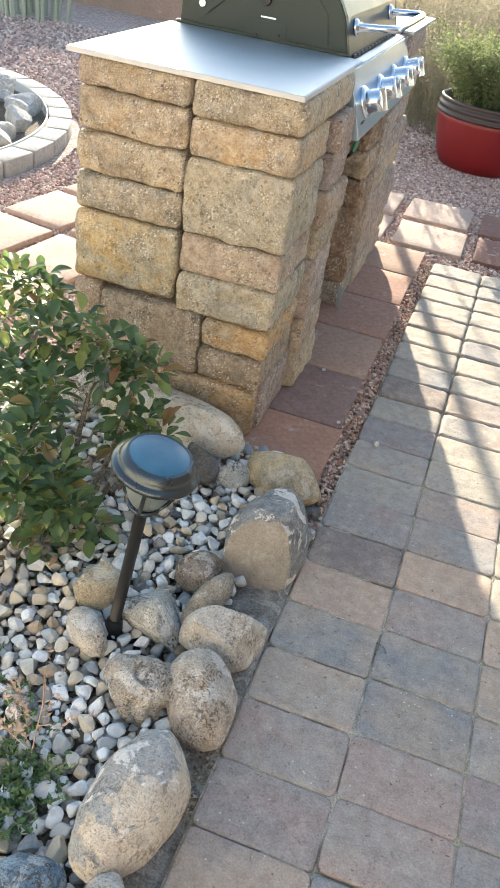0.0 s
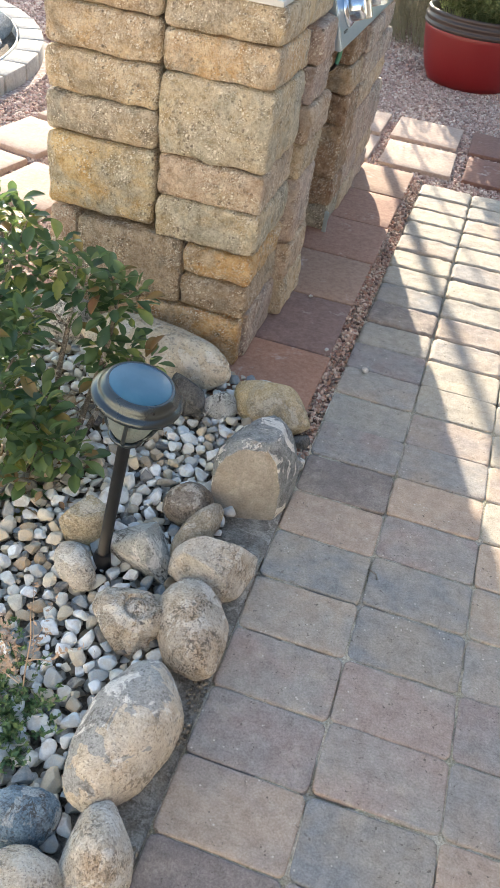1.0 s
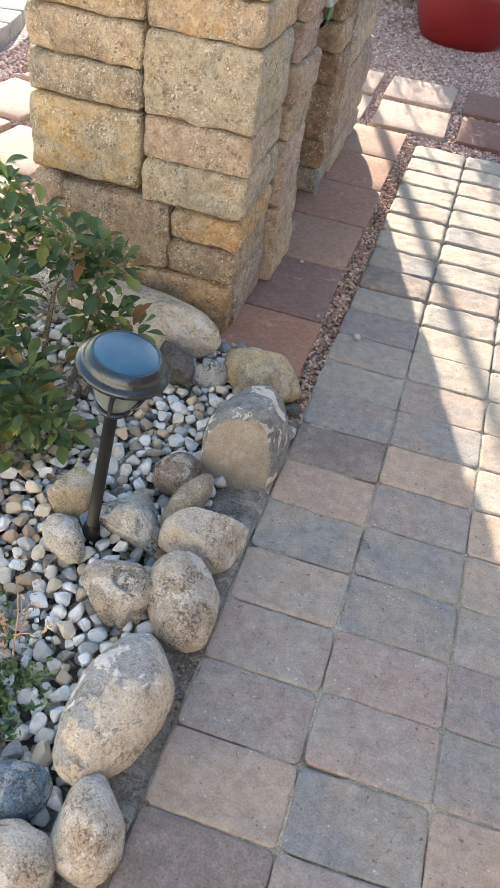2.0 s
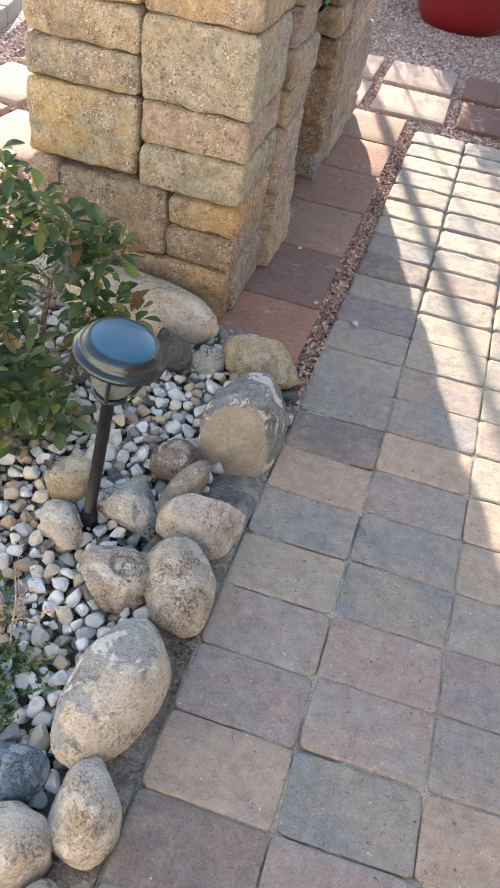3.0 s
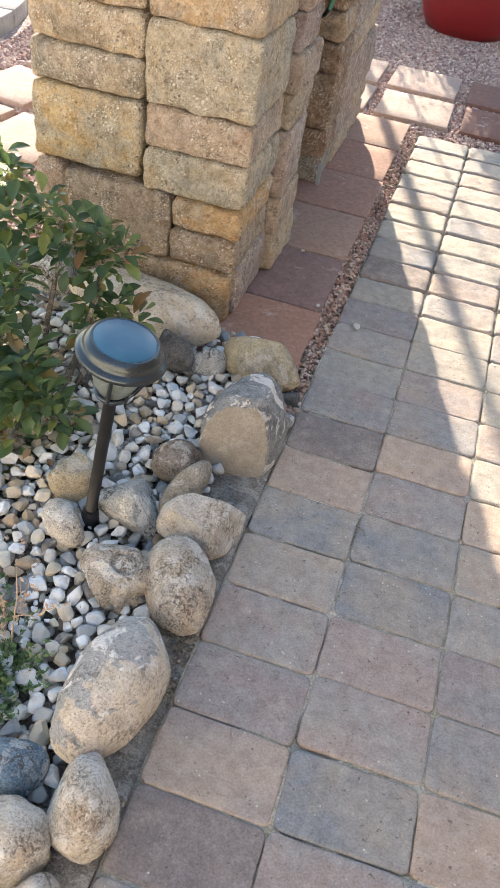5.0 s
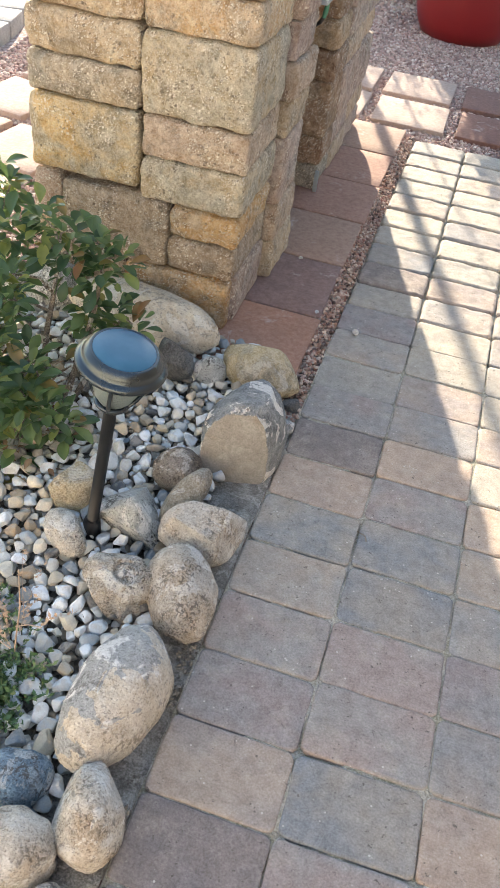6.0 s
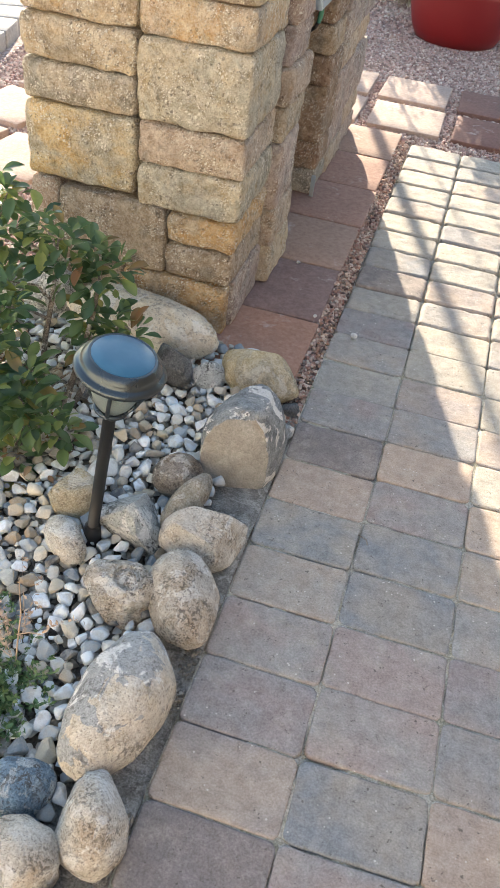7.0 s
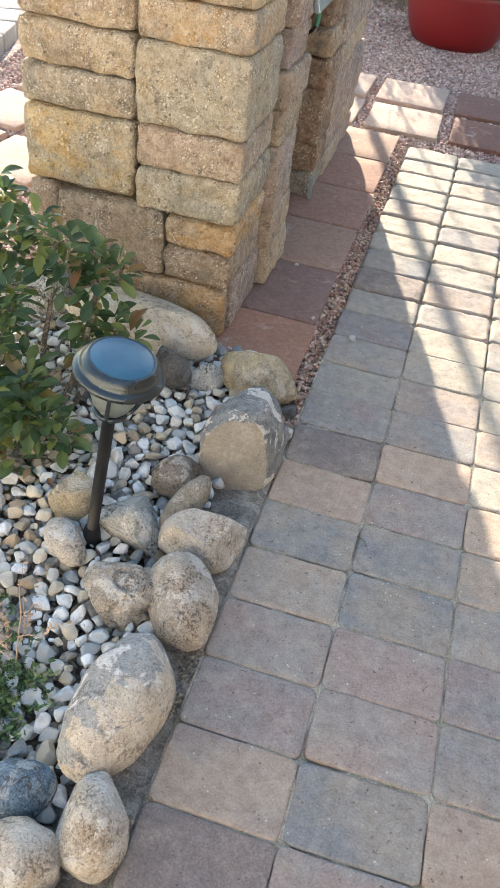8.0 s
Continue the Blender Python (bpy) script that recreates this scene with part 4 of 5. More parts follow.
rock(-0.262, 0.225, 0.004, 0.085, 0.060, 0.06, 70, "grey", "small dark stone wedged at the path edge", 89, 6)
rock(-0.262, 0.330, 0.004, 0.060, 0.045, 0.05, 20, "dark", "small dark stone at the end of the gravel strip", 97, 6)

# ---------- base slabs and stepping stones ----------
def slab(parent, name, x, y, sx, sy, z_top, material, turn=0.0, thick=0.045, seed=0):
    v, f = rounded_box(sx, sy, thick, 0.006, (3, 3, 0), 0.0016, 14.0, seed, True)
    put_part(name, mesh_from(name, v, f, material), parent, "", (x, y, z_top - thick / 2), (0, 0, turn))


base = thing("slab_strip", "row of brown concrete slabs under the block island", "slab paving", (0, 0, 0), kind="structure")
for k in range(6):
    y = 0.44 + 0.3565 * k + 0.176
    slab(base, "slab", -0.478 + MIX.uniform(-0.003, 0.003), y, 0.374, 0.3495, 0.001 + MIX.uniform(-0.002, 0.002), M_SLAB_BASE[(0, 1, 2, 3, 3, 2)[k]], MIX.uniform(-0.4, 0.4), seed=k)
stones = thing("stepping_stones", "square dusty terracotta stepping stones set in gravel", "stepping stones", (0, 0, 0), kind="structure")
for i, x in enumerate((-0.705, -0.302, 0.108, 0.515, 0.92)):
    for j, y in enumerate((2.805, 3.235)):
        # sunlit colour on the two left columns, shaded colour on the others
        slab(stones, "slab", x - 0.012 * j, y, 0.352, 0.365, 0.004, M_SLAB_LIT if i < 2 else M_SLAB_SHADED, MIX.uniform(-0.8, 0.8), 0.045, 20 + i * 2 + j)
side_stones = thing("stepping_stones", "pale dusty stepping stones in the side yard gravel", "stepping stones", (0, 0, 0), kind="structure")
for i in range(2):
    for j in range(4):
        c = Vector((-2.135, 1.775)) + Matrix.Rotation(radians(-9), 2) @ Vector((0.165 + 0.365 * i, 0.19 + 0.425 * (j - 2)))
        slab(side_stones, "slab", c.x, c.y, 0.318, 0.370, 0.006, M_SLAB_LIT, -9 + MIX.uniform(-1, 1), 0.045, 40 + i * 4 + j)

# ---------- ring of curb blocks with dark rocks ----------
RING = (-3.95, 2.45)
ring = thing("stone_ring", "round pale curb of concrete blocks round a rock-filled pit", "fire pit", (RING[0], RING[1], 0))
count = 40
for k in range(count):
    a = 2 * math.pi * (k + 0.5) / count
    v, f = rounded_box(0.135, 2 * math.pi * 1.50 / count - 0.008, 0.10, 0.008, (1, 1, 0), 0.002, 12, k)
    put_part("curb_block", mesh_from("curb_block", v, f, M_CURB), ring, "", (1.505 * math.cos(a), 1.505 * math.sin(a), 0.008), (0, 0, math.degrees(a)))
bm = bmesh.new()
lathe(bm, [(1.426, -0.10), (1.426, 0.060), (1.430, 0.063), (1.434, 0.060), (1.434, -0.10)], 96)
part("inner_rim", bm, M_EDGE, ring, "pale metal inner rim")
bm = lathe(bmesh.new(), [(0.0, 0.0), (1.4255, 0.0)], 96)
part("pit_floor", bm, M_SOIL, ring)
PIT = random.Random(12)
placed = []
for _ in range(4000):
    r, a = 1.36 * math.sqrt(PIT.random()), PIT.uniform(0, 2 * math.pi)
    x, y, s = r * math.cos(a), r * math.sin(a), PIT.uniform(0.11, 0.22)
    if r + s * 0.42 > 1.42 or any((x - p) ** 2 + (y - q) ** 2 < (0.33 * (s + w)) ** 2 for p, q, w in placed):
        continue
    placed.append((x, y, s))
pit_shapes = [stone_shape(3, 300 + k, 10, 0.10, 0.42, 0.96, cut_max=0.78) for k in range(6)]
for k, (x, y, s) in enumerate(placed[:220]):
    v, f = pit_shapes[k % 6]
    me = mesh_from("pit_rock", v * (s * 0.56, s * 0.5, s * 0.42), f, M_STONE["pit"], False)
    ob = new("pit_rock", me)
    ob.matrix_basis = pose(RING[0] + x, RING[1] + y, 0.015 + s * 0.25, PIT.uniform(-20, 20), PIT.uniform(-20, 20), PIT.uniform(0, 360))
    tagged(ob, "grey angular rock in the round stone pit", "rock", "rocks in the pit")

# ---------- pot with a feathery plant ----------
POT = (-0.235, 4.510)
pot = thing("plant_pot", "large red glazed round pot with a dark inner liner", "flower pot", (POT[0], POT[1], -0.02))
bm = lathe(bmesh.new(), [(0.0, 0.0), (0.235, 0.0), (0.258, 0.012), (0.290, 0.07), (0.315, 0.15), (0.331, 0.24), (0.340, 0.30), (0.343, 0.325), (0.338, 0.332), (0.330, 0.325), (0.325, 0.26), (0.0, 0.26)], 72)
part("body", bm, M_GLAZE, pot, "glossy red glaze")
bm = lathe(bmesh.new(), [(0.326, 0.31), (0.344, 0.328), (0.354, 0.338), (0.351, 0.350), (0.342, 0.354), (0.346, 0.366), (0.353, 0.377), (0.348, 0.389), (0.337, 0.393), (0.341, 0.406), (0.346, 0.417), (0.336, 0.427), (0.320, 0.423), (0.312, 0.37), (0.0, 0.365)], 72)
part("liner", bm, M_LINER, pot, "dark brown ribbed plastic liner rim")


def blades(name, centre, spread, height, count, material, seed, width=0.004, droop=0.3, bits=6, leaflets=0, leaf=0.012, lean=0.5):
    """A tuft of thin stems, each with small leaflets along it."""
    rnd = random.Random(seed)
    vs, fs = [], []
    for _ in range(count):
        r, a = spread * math.sqrt(rnd.random()), rnd.uniform(0, 2 * math.pi)
        p = Vector((centre[0] + r * math.cos(a), centre[1] + r * math.sin(a), centre[2]))
        out = Vector((math.cos(a), math.sin(a), 0)) * (r / spread) * lean + Vector((rnd.uniform(-0.35, 0.35), rnd.uniform(-0.35, 0.35), 0))
        h = height * rnd.uniform(0.55, 1.0)
        side = Vector((rnd.uniform(-1, 1), rnd.uniform(-1, 1), 0.0)).normalized() * width * 0.5
        row = []
        for k in range(bits + 1):
            u = k / bits
            q = p + Vector((0, 0, h * (u - droop * u * u * 0.5))) + out * h * u * (0.4 + 0.6 * u)
            w = side * (1 - 0.75 * u)
            row.append((q, w))
            vs += [q - w, q + w]
            if k:
                b = len(vs)
                fs.append((b - 4, b - 3, b - 1, b - 2))
        for _l in range(leaflets):
            u = rnd.uniform(0.15, 1.0)
            k = min(int(u * bits), bits - 1)
            q = row[k][0].lerp(row[k + 1][0], u * bits - k)
            d = Vector((rnd.uniform(-1, 1), rnd.uniform(-1, 1), rnd.uniform(-0.3, 0.9))).normalized()
            s = d.cross(Vector((rnd.uniform(-1, 1), rnd.uniform(-1, 1), rnd.uniform(-1, 1)))).normalized() * leaf * 0.22
            l = leaf * rnd.uniform(0.6, 1.2)
            b = len(vs)
            vs += [q, q + d * l * 0.5 + s, q + d * l, q + d * l * 0.5 - s]
            fs.append((b, b + 1, b + 2, b + 3))
    return mesh_from(name, vs, fs, material, False)


pot_plant = thing("potted_bush", "feathery green bush growing in the red pot", "bush", (POT[0], POT[1], 0.342))
for k in range(7):
    a = 2.4 * k
    r = 0.04 + 0.022 * k
    put_part("foliage_spray", blades("foliage_spray", (r * math.cos(a), r * math.sin(a), 0), 0.12, 0.58 - 0.02 * k, 110, M_FERN, 5 + k, 0.003, 0.35, 6, 46, 0.024, 0.75), pot_plant)
grass = thing("dry_grass_clump", "tall dry yellow-grey grass clump by the back wall", "grass", (-0.50, 5.75, -0.03))
put_part("blade_tuft", blades("blade_tuft", (0, 0, 0), 0.62, 1.12, 1500, M_DRY, 8, 0.005, 0.5, 5, 22, 0.022, 0.5), grass)
grass = thing("dry_grass_clump", "tall dry yellow-grey grass clump by the back wall", "grass", (0.95, 6.2, -0.03))
put_part("blade_tuft", blades("blade_tuft", (0, 0, 0), 0.65, 0.8, 900, M_DRY, 9, 0.007, 0.5, 5, 12, 0.05, 0.5), grass)
grass = thing("dry_grass_clump", "tall dry yellow-grey grass clump by the back wall", "grass", (-0.85, 6.85, -0.03))
put_part("blade_tuft", blades("blade_tuft", (0, 0, 0), 0.60, 1.35, 1800, M_DRY, 10, 0.006, 0.5, 5, 22, 0.026, 0.5), grass)
stalks = thing("stemmed_cactus", "pale green upright desert plant with many stems", "desert plant", (-4.72, 6.45, -0.03))
rnd = random.Random(3)
for k in range(26):
    a, r = rnd.uniform(0, 2 * math.pi), 0.34 * math.sqrt(rnd.random())
    x, y = r * math.cos(a), r * math.sin(a)
    part("stem", tube(bmesh.new(), [(x, y, 0), (x * 1.1, y * 1.1, 0.3), (x * 1.3, y * 1.3, 0.75)], [0.022, 0.021, 0.012], 8), M_CACTUS, stalks)
# unseen stems, set where their shadows draw the bands on the sunlit pavers
shadow_stems = thing("shadow_casting_stems", "unseen upright stems, added to cast the shadow bands across the path", "desert shrub", (-1.66, 6.05, -0.03))
for x, y, h, r in ((0.080, 0.0, 2.05, 0.036), (-0.20, 0.05, 1.5, 0.008), (0.30, -0.05, 1.6, 0.010), (0.50, 0.05, 1.5, 0.010), (0.62, 0.0, 1.6, 0.016)):
    part("stem", tube(bmesh.new(), [(x * 0.85, y * 0.7, 0), (x * 0.95, y * 0.9, h * 0.5), (x, y, h)], [r, r * 0.95, r * 0.6], 8), M_BARK, shadow_stems)

# ---------- yard wall, and unseen walls added to shape the light ---
def wall(name, x0, x1, y0, y1, h, label, material):
    bm = box(bmesh.new(), x0, x1, y0, y1, -0.05, h, 0.01)
    me = bpy.data.meshes.new(name)
    bm.to_mesh(me)
    bm.free()
    me.materials.append(material)
    tagged(new(name, me), label, "wall", kind="structure")


# unseen reflector: throws warm sunlight back onto the island's front
wall("wall_south", -9.0, 7.0, -4.45, -4.20, 3.0, "unseen cream wall, added to bounce sunlight onto the block island", M_BOUNCE)
# unseen blocker: keeps eastern sky off the island's right faces
wall("wall_east", 2.70, 2.95, -4.197, 2.60, 2.8, "unseen dark wall, added to hold back sky light on the island's side", M_SKY_BLOCK)
# unseen addition: covers the bright horizon in the control panel's reflections
wall("wall_north_east", 0.95, 7.0, 7.70, 7.90, 2.6, "unseen grey wall, added for the grill's steel to reflect instead of bright sky", M_REFLECTION_WALL)
wall("wall_north", -9.0, 0.947, 7.70, 7.90, 0.82, "low pink-brown stucco yard wall", M_STUCCO)

# ---------- shrub ----------
def leaf_mesh(name, length, width, fold, curl):
    """A pointed oval leaf with a folded midrib, growing along +y."""
    rows = [(0.0, 0.06), (0.15, 0.36), (0.36, 0.78), (0.58, 1.0), (0.79, 0.84), (0.93, 0.44), (1.0, 0.05)]
    vs, fs = [], []
    for u, w in rows:
        z = -curl * u * u * length
        x = w * width / 2
        vs += [(-x, u * length, z + fold * x), (-x * 0.5, u * length, z + fold * x * 0.35), (0, u * length, z), (x * 0.5, u * length, z + fold * x * 0.35), (x, u * length, z + fold * x)]
    for k in range(len(rows) - 1):
        for i in range(4):
            a = k * 5 + i
            fs.append((a, a + 1, a + 6, a + 5))
    return mesh_from(name, vs, fs, M_LEAF)


LEAVES = [leaf_mesh("leaf", 0.044, 0.0235, 0.40, 0.25), leaf_mesh("leaf", 0.039, 0.022, 0.30, 0.45), leaf_mesh("leaf", 0.049, 0.025, 0.50, 0.30), leaf_mesh("leaf", 0.032, 0.019, 0.35, 0.0)]
shrub = thing("shrub", "glossy dark green broad-leaved shrub in the pebble bed", "shrub", (-0.84, 0.06, -0.02))
CLUSTERS = [(-0.93, 0.10, 0.34), (-0.98, 0.08, 0.27), (-0.91, 0.04, 0.31), (-0.86, 0.02, 0.18), (-1.16, 0.35, 0.45), (-1.06, 0.34, 0.43), (-1.12, 0.34, 0.38), (-1.20, 0.33, 0.33), (-1.20, 0.36, 0.45), (-1.11, 0.36, 0.45),
            (-0.91, 0.22, 0.44), (-0.84, 0.22, 0.42), (-0.78, 0.22, 0.41), (-0.72, 0.22, 0.38), (-0.95, 0.21, 0.38), (-1.00, 0.22, 0.41), (-1.09, 0.22, 0.35), (-0.76, 0.20, 0.36), (-0.83, 0.19, 0.37),
            (-1.02, 0.12, 0.33), (-1.05, 0.12, 0.24), (-1.07, 0.14, 0.34),
            (-0.78, 0.20, 0.25), (-0.73, 0.20, 0.23), (-0.67, 0.20, 0.22), (-0.76, 0.18, 0.19),
            (-0.90, -0.06, 0.23), (-0.94, -0.10, 0.16), (-0.82, -0.06, 0.20), (-0.88, -0.12, 0.13), (-0.77, -0.08, 0.13), (-0.81, -0.14, 0.07), (-0.73, -0.06, 0.10), (-0.90, -0.02, 0.28),
            (-1.00, 0.20, 0.30), (-0.86, -0.04, 0.12), (-0.92, -0.08, 0.24), (-0.80, -0.10, 0.16), (-0.87, -0.14, 0.20), (-1.00, 0.02, 0.20), (-1.14, 0.20, 0.24), (-1.16, 0.05, 0.18), (-1.10, -0.04, 0.28), (-0.98, -0.16, 0.18)]
rnd = random.Random(21)
origin = Vector((-0.84, 0.06, -0.02))
MAINS = [((-0.02, 0.02, 0), (-0.03, 0.08, 0.20), (-0.02, 0.14, 0.38)), ((0.03, 0.03, 0), (0.06, 0.10, 0.18), (0.09, 0.14, 0.36)), ((-0.05, 0.0, 0), (-0.13, 0.07, 0.17), (-0.22, 0.17, 0.34)),
         ((-0.02, -0.03, 0), (-0.04, -0.08, 0.10), (-0.07, -0.15, 0.19)), ((0.04, 0.05, 0), (0.08, 0.12, 0.12), (0.13, 0.14, 0.22)), ((-0.10, -0.02, 0), (-0.16, -0.05, 0.12), (-0.21, -0.08, 0.22))]
for row in MAINS:
    p = [Vector(q) for q in row]
    pts = [p[0], p[0].lerp(p[1], 0.5) + Vector((rnd.uniform(-0.01, 0.01), rnd.uniform(-0.01, 0.01), 0)), p[1], p[1].lerp(p[2], 0.5) + Vector((rnd.uniform(-0.01, 0.01), 0, 0)), p[2]]
    part("stem", tube(bmesh.new(), pts, [0.009, 0.008, 0.007, 0.006, 0.0045], 8), M_BARK, shrub)
leaf_rows = []
for c in CLUSTERS:
    c = Vector(c) - origin
    start = min((Vector(row[0]).lerp(Vector(row[1]), u / 4) if u < 4 else Vector(row[1]).lerp(Vector(row[2]), u / 4 - 1) for row in MAINS for u in range(2, 9)), key=lambda q: (q - c).length + 0.6 * max(0.0, q.z - c.z + 0.05))
    bend = start.lerp(c, 0.5) + Vector((rnd.uniform(-0.015, 0.015), rnd.uniform(-0.015, 0.015), 0.015))
    part("twig", tube(bmesh.new(), [start, bend, c], [0.004, 0.0034, 0.0022], 6), M_BARK, shrub)
    for i in range(26):
        a = 2.4 * i + rnd.uniform(-0.3, 0.3)
        u = i / 25
        lift = 55 - 80 * u + rnd.uniform(-22, 22)
        r = 0.006 + 0.030 * rnd.random()
        m = pose(*(c + Vector((math.cos(a) * r, math.sin(a) * r, 0.018 - 0.075 * u + rnd.uniform(-0.01, 0.01)))), lift, rnd.uniform(-20, 20), math.degrees(a) - 90)
        leaf_rows.append((m, rnd.randrange(4), rnd.uniform(0.85, 1.38)))
# the leaves on the path side one by one, the rest behind them as one mass
leaf_rows.sort(key=lambda row: row[0].translation.y - 0.8 * row[0].translation.x)
for m, k, size in leaf_rows[:300]:
    ob = put_part("leaf", LEAVES[k], shrub)
    ob.matrix_basis = m @ Matrix.Diagonal((size, size, size, 1))
vs, fs = [], []
for m, k, size in leaf_rows[300:]:
    first = len(vs)
    vs += [m @ (v.co * size) for v in LEAVES[k].vertices]
    fs += [[first + i for i in p.vertices] for p in LEAVES[k].polygons]
tagged(put_part("foliage", mesh_from("foliage", vs, fs, M_LEAVES), shrub), kind="stuff")

LITTER = random.Random(58)
vs, fs = [], []
for _ in range(90):
    x, y = LITTER.gauss(-0.88, 0.10), LITTER.gauss(-0.03, 0.12)
    m = pose(x, y, 0.026 + LITTER.uniform(0, 0.012), LITTER.uniform(-35, 35), LITTER.uniform(-35, 35), LITTER.uniform(0, 360))
    size, k, first = LITTER.uniform(0.5, 0.9), LITTER.randrange(4), len(vs)
    vs += [m @ (v.co * size) for v in LEAVES[k].vertices]
    fs += [[first + i for i in p.vertices] for p in LEAVES[k].polygons]
tagged(new("fallen_leaves", mesh_from("fallen_leaves", vs, fs, M_LITTER)), "dry brown leaves fallen on the pebbles under the shrub", "dry leaves", kind="stuff")
for k in range(16):
    a = LITTER.uniform(-2.6, 0.4)
    d = Vector((math.cos(a), math.sin(a), 0)) * LITTER.uniform(0.07, 0.15)
    foot = Vector((LITTER.uniform(-0.07, 0.05), LITTER.uniform(-0.05, 0.06), 0.01))
    rise = LITTER.uniform(0.03, 0.24)
    bend = foot + d * 0.5 + Vector((LITTER.uniform(-0.02, 0.02), LITTER.uniform(-0.02, 0.02), rise * 0.7))
    part("bare_twig", tube(bmesh.new(), [foot, bend, foot + d + Vector((0, 0, rise))], [0.0042, 0.0034, 0.0018], 6), M_DEAD, shrub, "pale bare twig")

# ---------- bits lying on the paving ----------
for x, y, s, k in ((-0.171, 0.753, 0.022, 3), (-0.439, 1.127, 0.013, 5), (-0.308, 0.815, 0.013, 7)):
    v, f = stone_shape(3, 700 + k, 6, 0.15, 0.5)
    ob = new("pebble", mesh_from("pebble", v * (s * 0.6, s * 0.5, s * 0.35), f, M_STONE["white"]))
    ob.matrix_basis = pose(x, y, 0.003 + s * 0.3, 0, 0, 40 * k)
    tagged(ob, "small pale pebble lying loose on the paving", "pebble", "loose pebbles")
stick = thing("small_stick", "tiny dark stick lying on the pavers", "twig", (0.009, -0.061, 0.002))
part("stick", tube(bmesh.new(), [(0.012, -0.014, 0.002), (0.006, 0.0, 0.004), (-0.014, 0.008, 0.003)], 0.0015, 6), M_BARK, stick)

# ---------- small herb and dry twig ----------
herb = thing("small_herb", "low green small-leaved plant among the white pebbles", "plant", (-0.565, -0.715, -0.01))
put_part("foliage", blades("foliage", (0, 0, 0), 0.065, 0.085, 80, M_HERB, 31, 0.0018, 0.5, 5, 26, 0.015, 0.8), herb)
put_part("foliage", blades("foliage", (-0.085, 0.10, 0), 0.060, 0.085, 26, M_HERB, 34, 0.0018, 0.5, 5, 28, 0.013, 0.8), herb)
put_part("foliage", blades("foliage", (-0.125, 0.20, 0), 0.055, 0.08, 14, M_HERB, 35, 0.0018, 0.5, 5, 22, 0.012, 0.8), herb)
twig = thing("dry_twig", "dry orange seed stalk rising from the small plant", "twig", (-0.55, -0.64, -0.01))
bm = bmesh.new()
tube(bm, [(0, 0, 0), (0.01, 0.01, 0.10), (0.03, 0.0, 0.20), (0.035, 0.0, 0.30)], [0.0018, 0.0016, 0.0013, 0.0008], 6)
tube(bm, [(0.01, 0.01, 0.12), (0.05, -0.01, 0.17), (0.08, -0.02, 0.19)], [0.0013, 0.0011, 0.0008], 6)
tube(bm, [(0.0, 0.0, 0.06), (-0.06, 0.0, 0.10), (-0.14, -0.01, 0.14)], [0.0013, 0.0011, 0.0008], 6)
part("stalk", bm, M_TWIG, twig)
put_part("seed_head", blades("seed_head", (0.01, 0, 0.10), 0.035, 0.16, 15, M_TWIG, 33, 0.0018, 0.2, 4, 16, 0.013, 0.6), twig)

# ---------- loose stone: gravel and pebbles ----------
LOOSE = random.Random(77)


def jittered(x0, x1, y0, y1, step, keep):
    """Points on a shaken grid, where keep allows them."""
    out = []
    y = y0
    while y < y1:
        x = x0
        while x < x1:
            px, py = x + LOOSE.uniform(-0.45, 0.45) * step, y + LOOSE.uniform(-0.45, 0.45) * step
            if keep(px, py):
                out.append((px, py))
            x += step
        y += step
    return out


def stones_at(points, lo, hi, z, flat, shapes, lift=0.0):
    rows = []
    for x, y in points:
        s = LOOSE.uniform(lo, hi) * 0.5
        rows.append((x, y, z + s * 0.35 + LOOSE.uniform(0, lift), s * LOOSE.uniform(0.9, 1.35), s * LOOSE.uniform(0.8, 1.05), s * LOOSE.uniform(flat, 1.0), LOOSE.uniform(0, 6.28), LOOSE.uniform(-0.5, 0.5), LOOSE.randrange(len(shapes))))
    return rows


PEBBLES = [stone_shape(3, 500 + k, 11, 0.12, 0.42, 0.98, cut_max=0.80) for k in range(24)]
ROUGH_PEBBLES = [stone_shape(2, 540 + k, 11, 0.10, 0.40, 0.97, cut_max=0.75) for k in range(10)]
GRIT = [(ico(1)[0] * (1 + 0.25 * np.sin(7.0 * k + 5.0 * ico(1)[0][:, [1, 2, 0]])), ico(1)[1]) for k in range(6)]


def in_bed(x, y):
    return x < (-0.355 if y < 0.26 else -0.42) and not (y > 0.54 and x > -1.16)


def tan_share(x, y):
    """How many of the pebbles are tan or brown: most towards the shrub and the lamp's foot."""
    return 0.10 + 0.60 * max(0.0, min(1.0, (-0.52 - x) / 0.16)) * max(0.0, min(1.0, (y + 0.52) / 0.14)) * max(0.0, min(1.0, (0.0 - y) / 0.10)) + 0.10 * (y > -0.05)


def packed(x0, x1, y0, y1, sizes, tries, keep):
    """Places for stones that lie side by side: large ones first, smaller ones in the gaps between them."""
    grid, out, cell = {}, [], 0.05
    for size in sizes:
        for _ in range(tries):
            s = size * LOOSE.uniform(0.88, 1.12)
            x, y = LOOSE.uniform(x0, x1), LOOSE.uniform(y0, y1)
            if not keep(x, y):
                continue
            i, j = int(x // cell), int(y // cell)
            if all((x - p) ** 2 + (y - q) ** 2 > (0.385 * (s + w)) ** 2 for a in (-1, 0, 1) for b in (-1, 0, 1) for p, q, w in grid.get((i + a, j + b), ())):
                grid.setdefault((i, j), []).append((x, y, s))
                out.append((x, y, s))
    return out


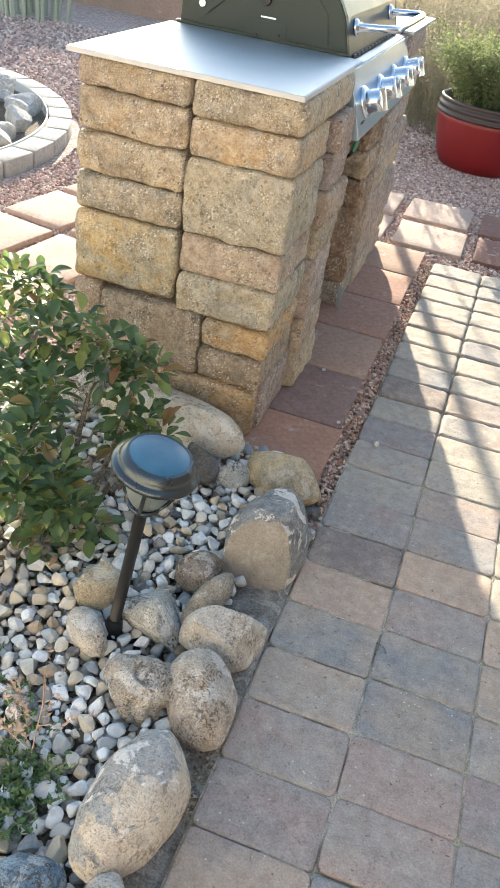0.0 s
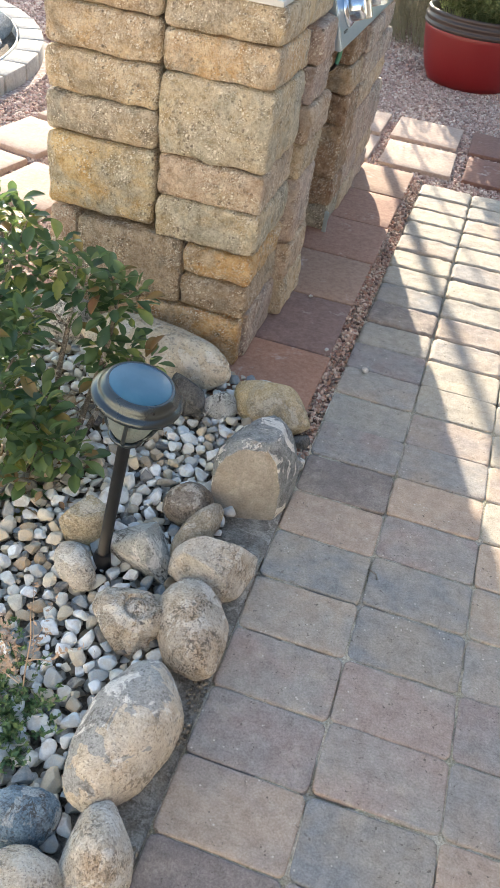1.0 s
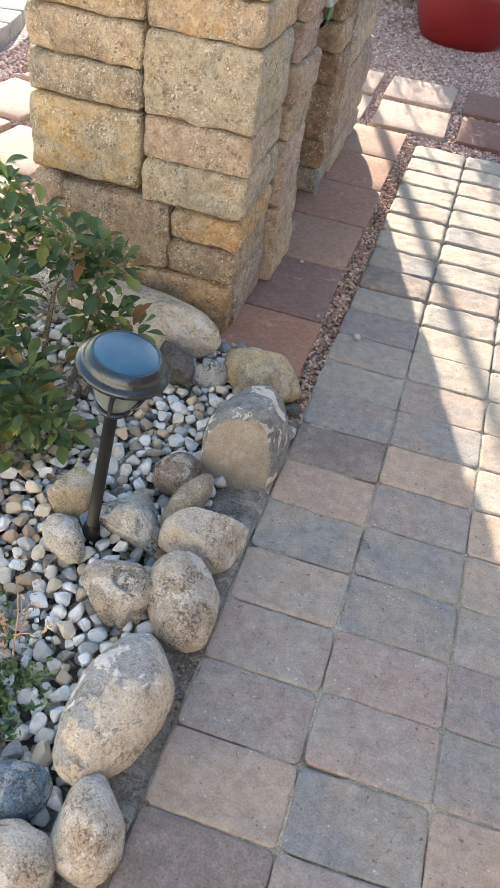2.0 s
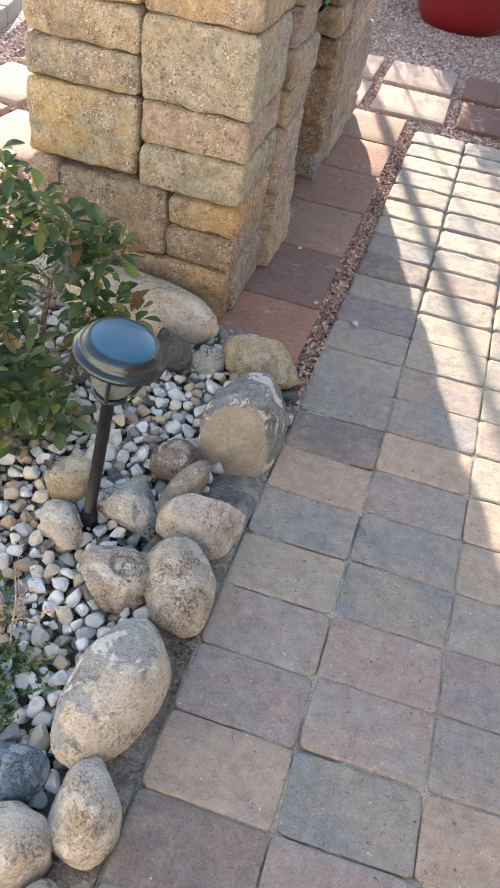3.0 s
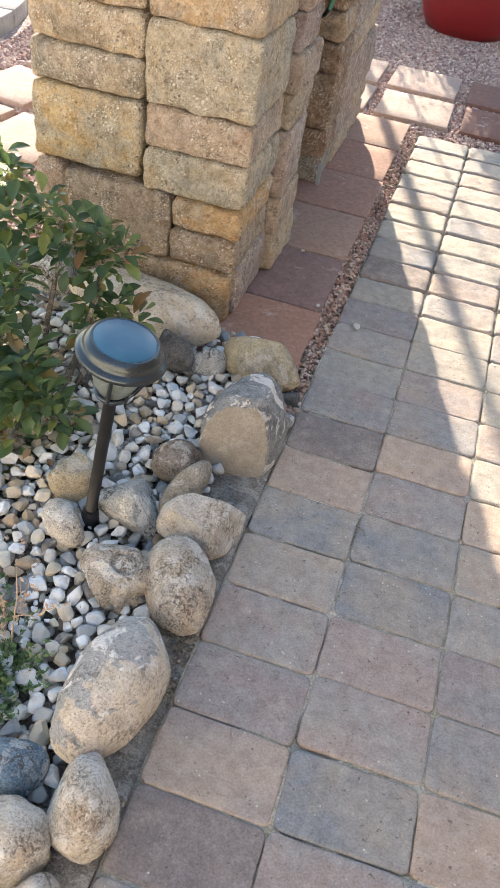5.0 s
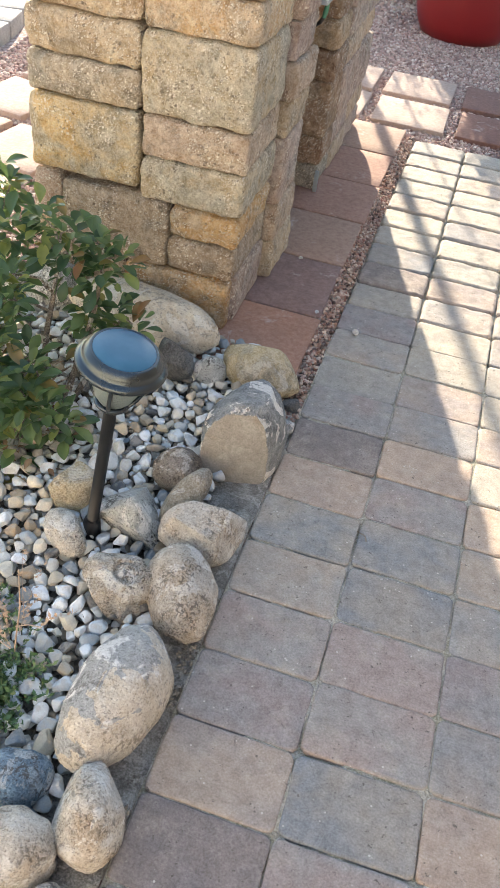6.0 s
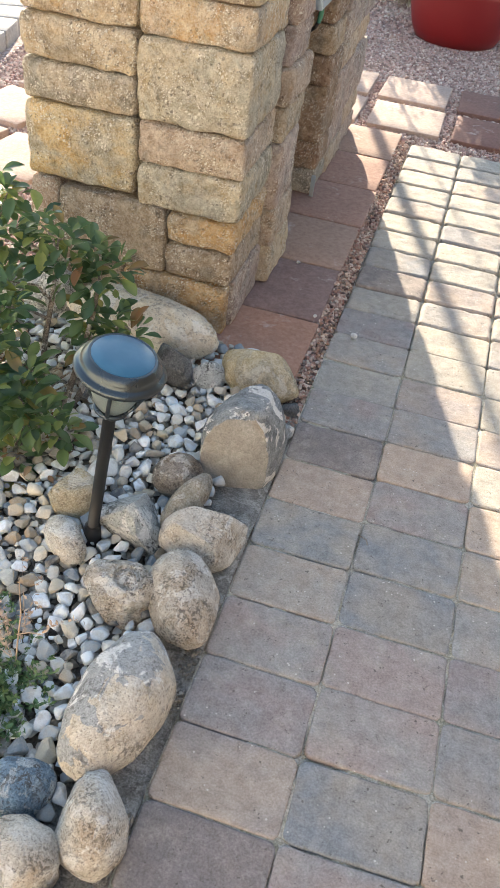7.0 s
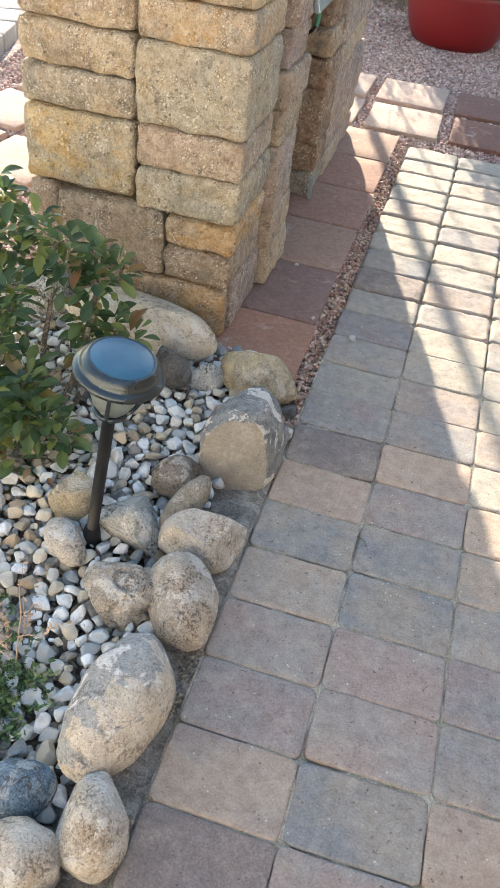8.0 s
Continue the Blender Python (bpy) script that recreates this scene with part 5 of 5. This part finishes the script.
def pebble_rows(places):
    rows = []
    for x, y, s in places:
        h = s * 0.5
        rows.append((x, y, 0.002 + h * 0.45 + LOOSE.uniform(0, 0.008), h * LOOSE.uniform(1.0, 1.3), h * LOOSE.uniform(0.8, 1.0), h * LOOSE.uniform(0.65, 0.95), LOOSE.uniform(0, 6.28), LOOSE.uniform(-0.4, 0.4), LOOSE.randrange(len(PEBBLES))))
    return rows


under = jittered(-1.5, -0.26, -1.25, 0.60, 0.026, in_bed)
rows = stones_at(under, 0.022, 0.038, -0.020, 0.6, ROUGH_PEBBLES)
tagged(scatter("pebble_underlayer", ROUGH_PEBBLES, rows, M_LOW_PEBBLE), "lower layer of white, grey and brown landscaping pebbles", "pebbles", kind="stuff")
bed = packed(-1.42, -0.30, -1.15, 0.60, (0.042, 0.036, 0.032, 0.028, 0.024, 0.020, 0.015), 8000, in_bed)
tans = [LOOSE.random() < tan_share(x, y) for x, y, s in bed]
tagged(scatter("white_pebbles", PEBBLES, pebble_rows([p for p, k in zip(bed, tans) if not k]), M_WHITE_PEBBLE), "white and grey landscaping pebbles covering the bed", "pebbles", kind="stuff")
tagged(scatter("tan_pebbles", PEBBLES, pebble_rows([p for p, k in zip(bed, tans) if k]), M_TAN_PEBBLE), "tan and brown pebbles mixed among the white ones", "pebbles", kind="stuff")

strip = [p for p in jittered(-0.290, -0.238, 0.28, 2.50, 0.0082, lambda x, y: True)]
rows = stones_at(strip, 0.007, 0.016, -0.017, 0.6, GRIT, 0.011)
tagged(scatter("gravel_strip", GRIT, rows, M_STRIP_GRAVEL, False), "narrow strip of reddish-brown gravel between slabs and pavers", "gravel", kind="stuff")


crumbs = [p for p in jittered(-0.315, -0.238, -1.2, 0.32, 0.0068, lambda x, y: noise.noise(Vector((x * 14, y * 14, 4.0))) > 0.24)]
rows = stones_at(crumbs, 0.003, 0.011, -0.012, 0.5, GRIT, 0.007)
tagged(scatter("soil_crumbs", GRIT, rows, M_CRUMB, False), "dark soil crumbs and grit along the path edge", "soil", kind="stuff")


def in_yard(x, y):
    if (x - RING[0]) ** 2 + (y - RING[1]) ** 2 < 1.63 ** 2:
        return False
    if -1.15 < x < -0.29 and 0.4 < y < 2.55:
        return False
    if x > -0.29 and y < 2.49:
        return False
    if x > -1.75 and y < 0.62:
        return False
    return True


near = jittered(-1.0, 1.3, 2.48, 4.4, 0.0135, in_yard)
rows = stones_at(near, 0.011, 0.021, -0.026, 0.6, GRIT, 0.008)
tagged(scatter("yard_gravel", GRIT, rows, M_RED_GRAVEL, False), "pinkish crushed gravel between the stepping stones", "gravel", kind="stuff")
side = jittered(-3.4, -1.10, 0.6, 4.2, 0.0165, in_yard)
rows = stones_at(side, 0.013, 0.024, -0.030, 0.6, GRIT, 0.008)
tagged(scatter("yard_gravel", GRIT, rows, M_RED_GRAVEL, False), "pinkish crushed gravel of the side yard", "gravel", kind="stuff")

far_side = [p for p in jittered(-5.2, -1.10, 2.2, 6.4, 0.027, lambda x, y: in_yard(x, y) and (y >= 4.2 or x < -3.4))]
rows = stones_at(far_side, 0.020, 0.036, -0.032, 0.6, GRIT, 0.008)
tagged(scatter("yard_gravel", GRIT, rows, M_RED_GRAVEL, False), "pinkish crushed gravel towards the back wall", "gravel", kind="stuff")
far_path = [p for p in jittered(-1.1, 0.9, 4.4, 6.6, 0.024, in_yard)]
rows = stones_at(far_path, 0.018, 0.032, -0.032, 0.6, GRIT, 0.008)
tagged(scatter("yard_gravel", GRIT, rows, M_RED_GRAVEL, False), "pinkish crushed gravel round the red pot", "gravel", kind="stuff")

# ---------- pavers, laid last ----------
TIGHT, WORN = [], []
for k in range(14):
    v, f = rounded_box(PITCH_X - 0.0026, PITCH_Y - 0.0022, 0.06, 0.0055, (9, 6, 0), 0.0018, 30.0, 60 + k, False, 0.0, 0.015)
    TIGHT.append(mesh_from("paver", v, f, M_PAVERS["g"]))
    v, f = rounded_box(PITCH_X - 0.004, PITCH_Y - 0.005, 0.06, 0.012, (9, 6, 0), 0.0032, 30.0, 90 + k, False, 0.0, 0.020)
    WORN.append(mesh_from("paver", v, f, M_PAVERS["w"]))
LAY = random.Random(9)
# tones from the near end of each row to the far end
TONES = {-1: "gmgtgdtmmgbodmwgmwdbwwgwwgww", 0: "tmgtmmbmmbbmogtwwgtwwgwwtwwg", 1: "gtmgtmogmggtwtwwgwtwwgwtwwwg"}
SHIFT = {-1: -0.005, 0: 0.0, 1: 0.003}
for i in range(-1, 6):
    for j in range(-26, 16):
        x = (i + 0.5) * PITCH_X + LAY.uniform(-0.0012, 0.0012)
        y = (j + 0.5) * PITCH_Y + SHIFT.get(i, 0.0) + LAY.uniform(-0.003, 0.003)
        ob = put_part("paver", (WORN if j > 5 else TIGHT)[LAY.randrange(14)], path, "", (x, y, -0.03 + LAY.uniform(-0.0010, 0.0010)), (LAY.uniform(-0.35, 0.35), LAY.uniform(-0.25, 0.25), LAY.choice((0, 180)) + LAY.uniform(-0.6, 0.6)))
        k = j + 11
        tone = TONES[i][k] if i in TONES and 0 <= k < 27 else LAY.choice("ggttmbw")
        ob.material_slots[0].link = "OBJECT"
        ob.material_slots[0].material = M_PAVERS[tone]
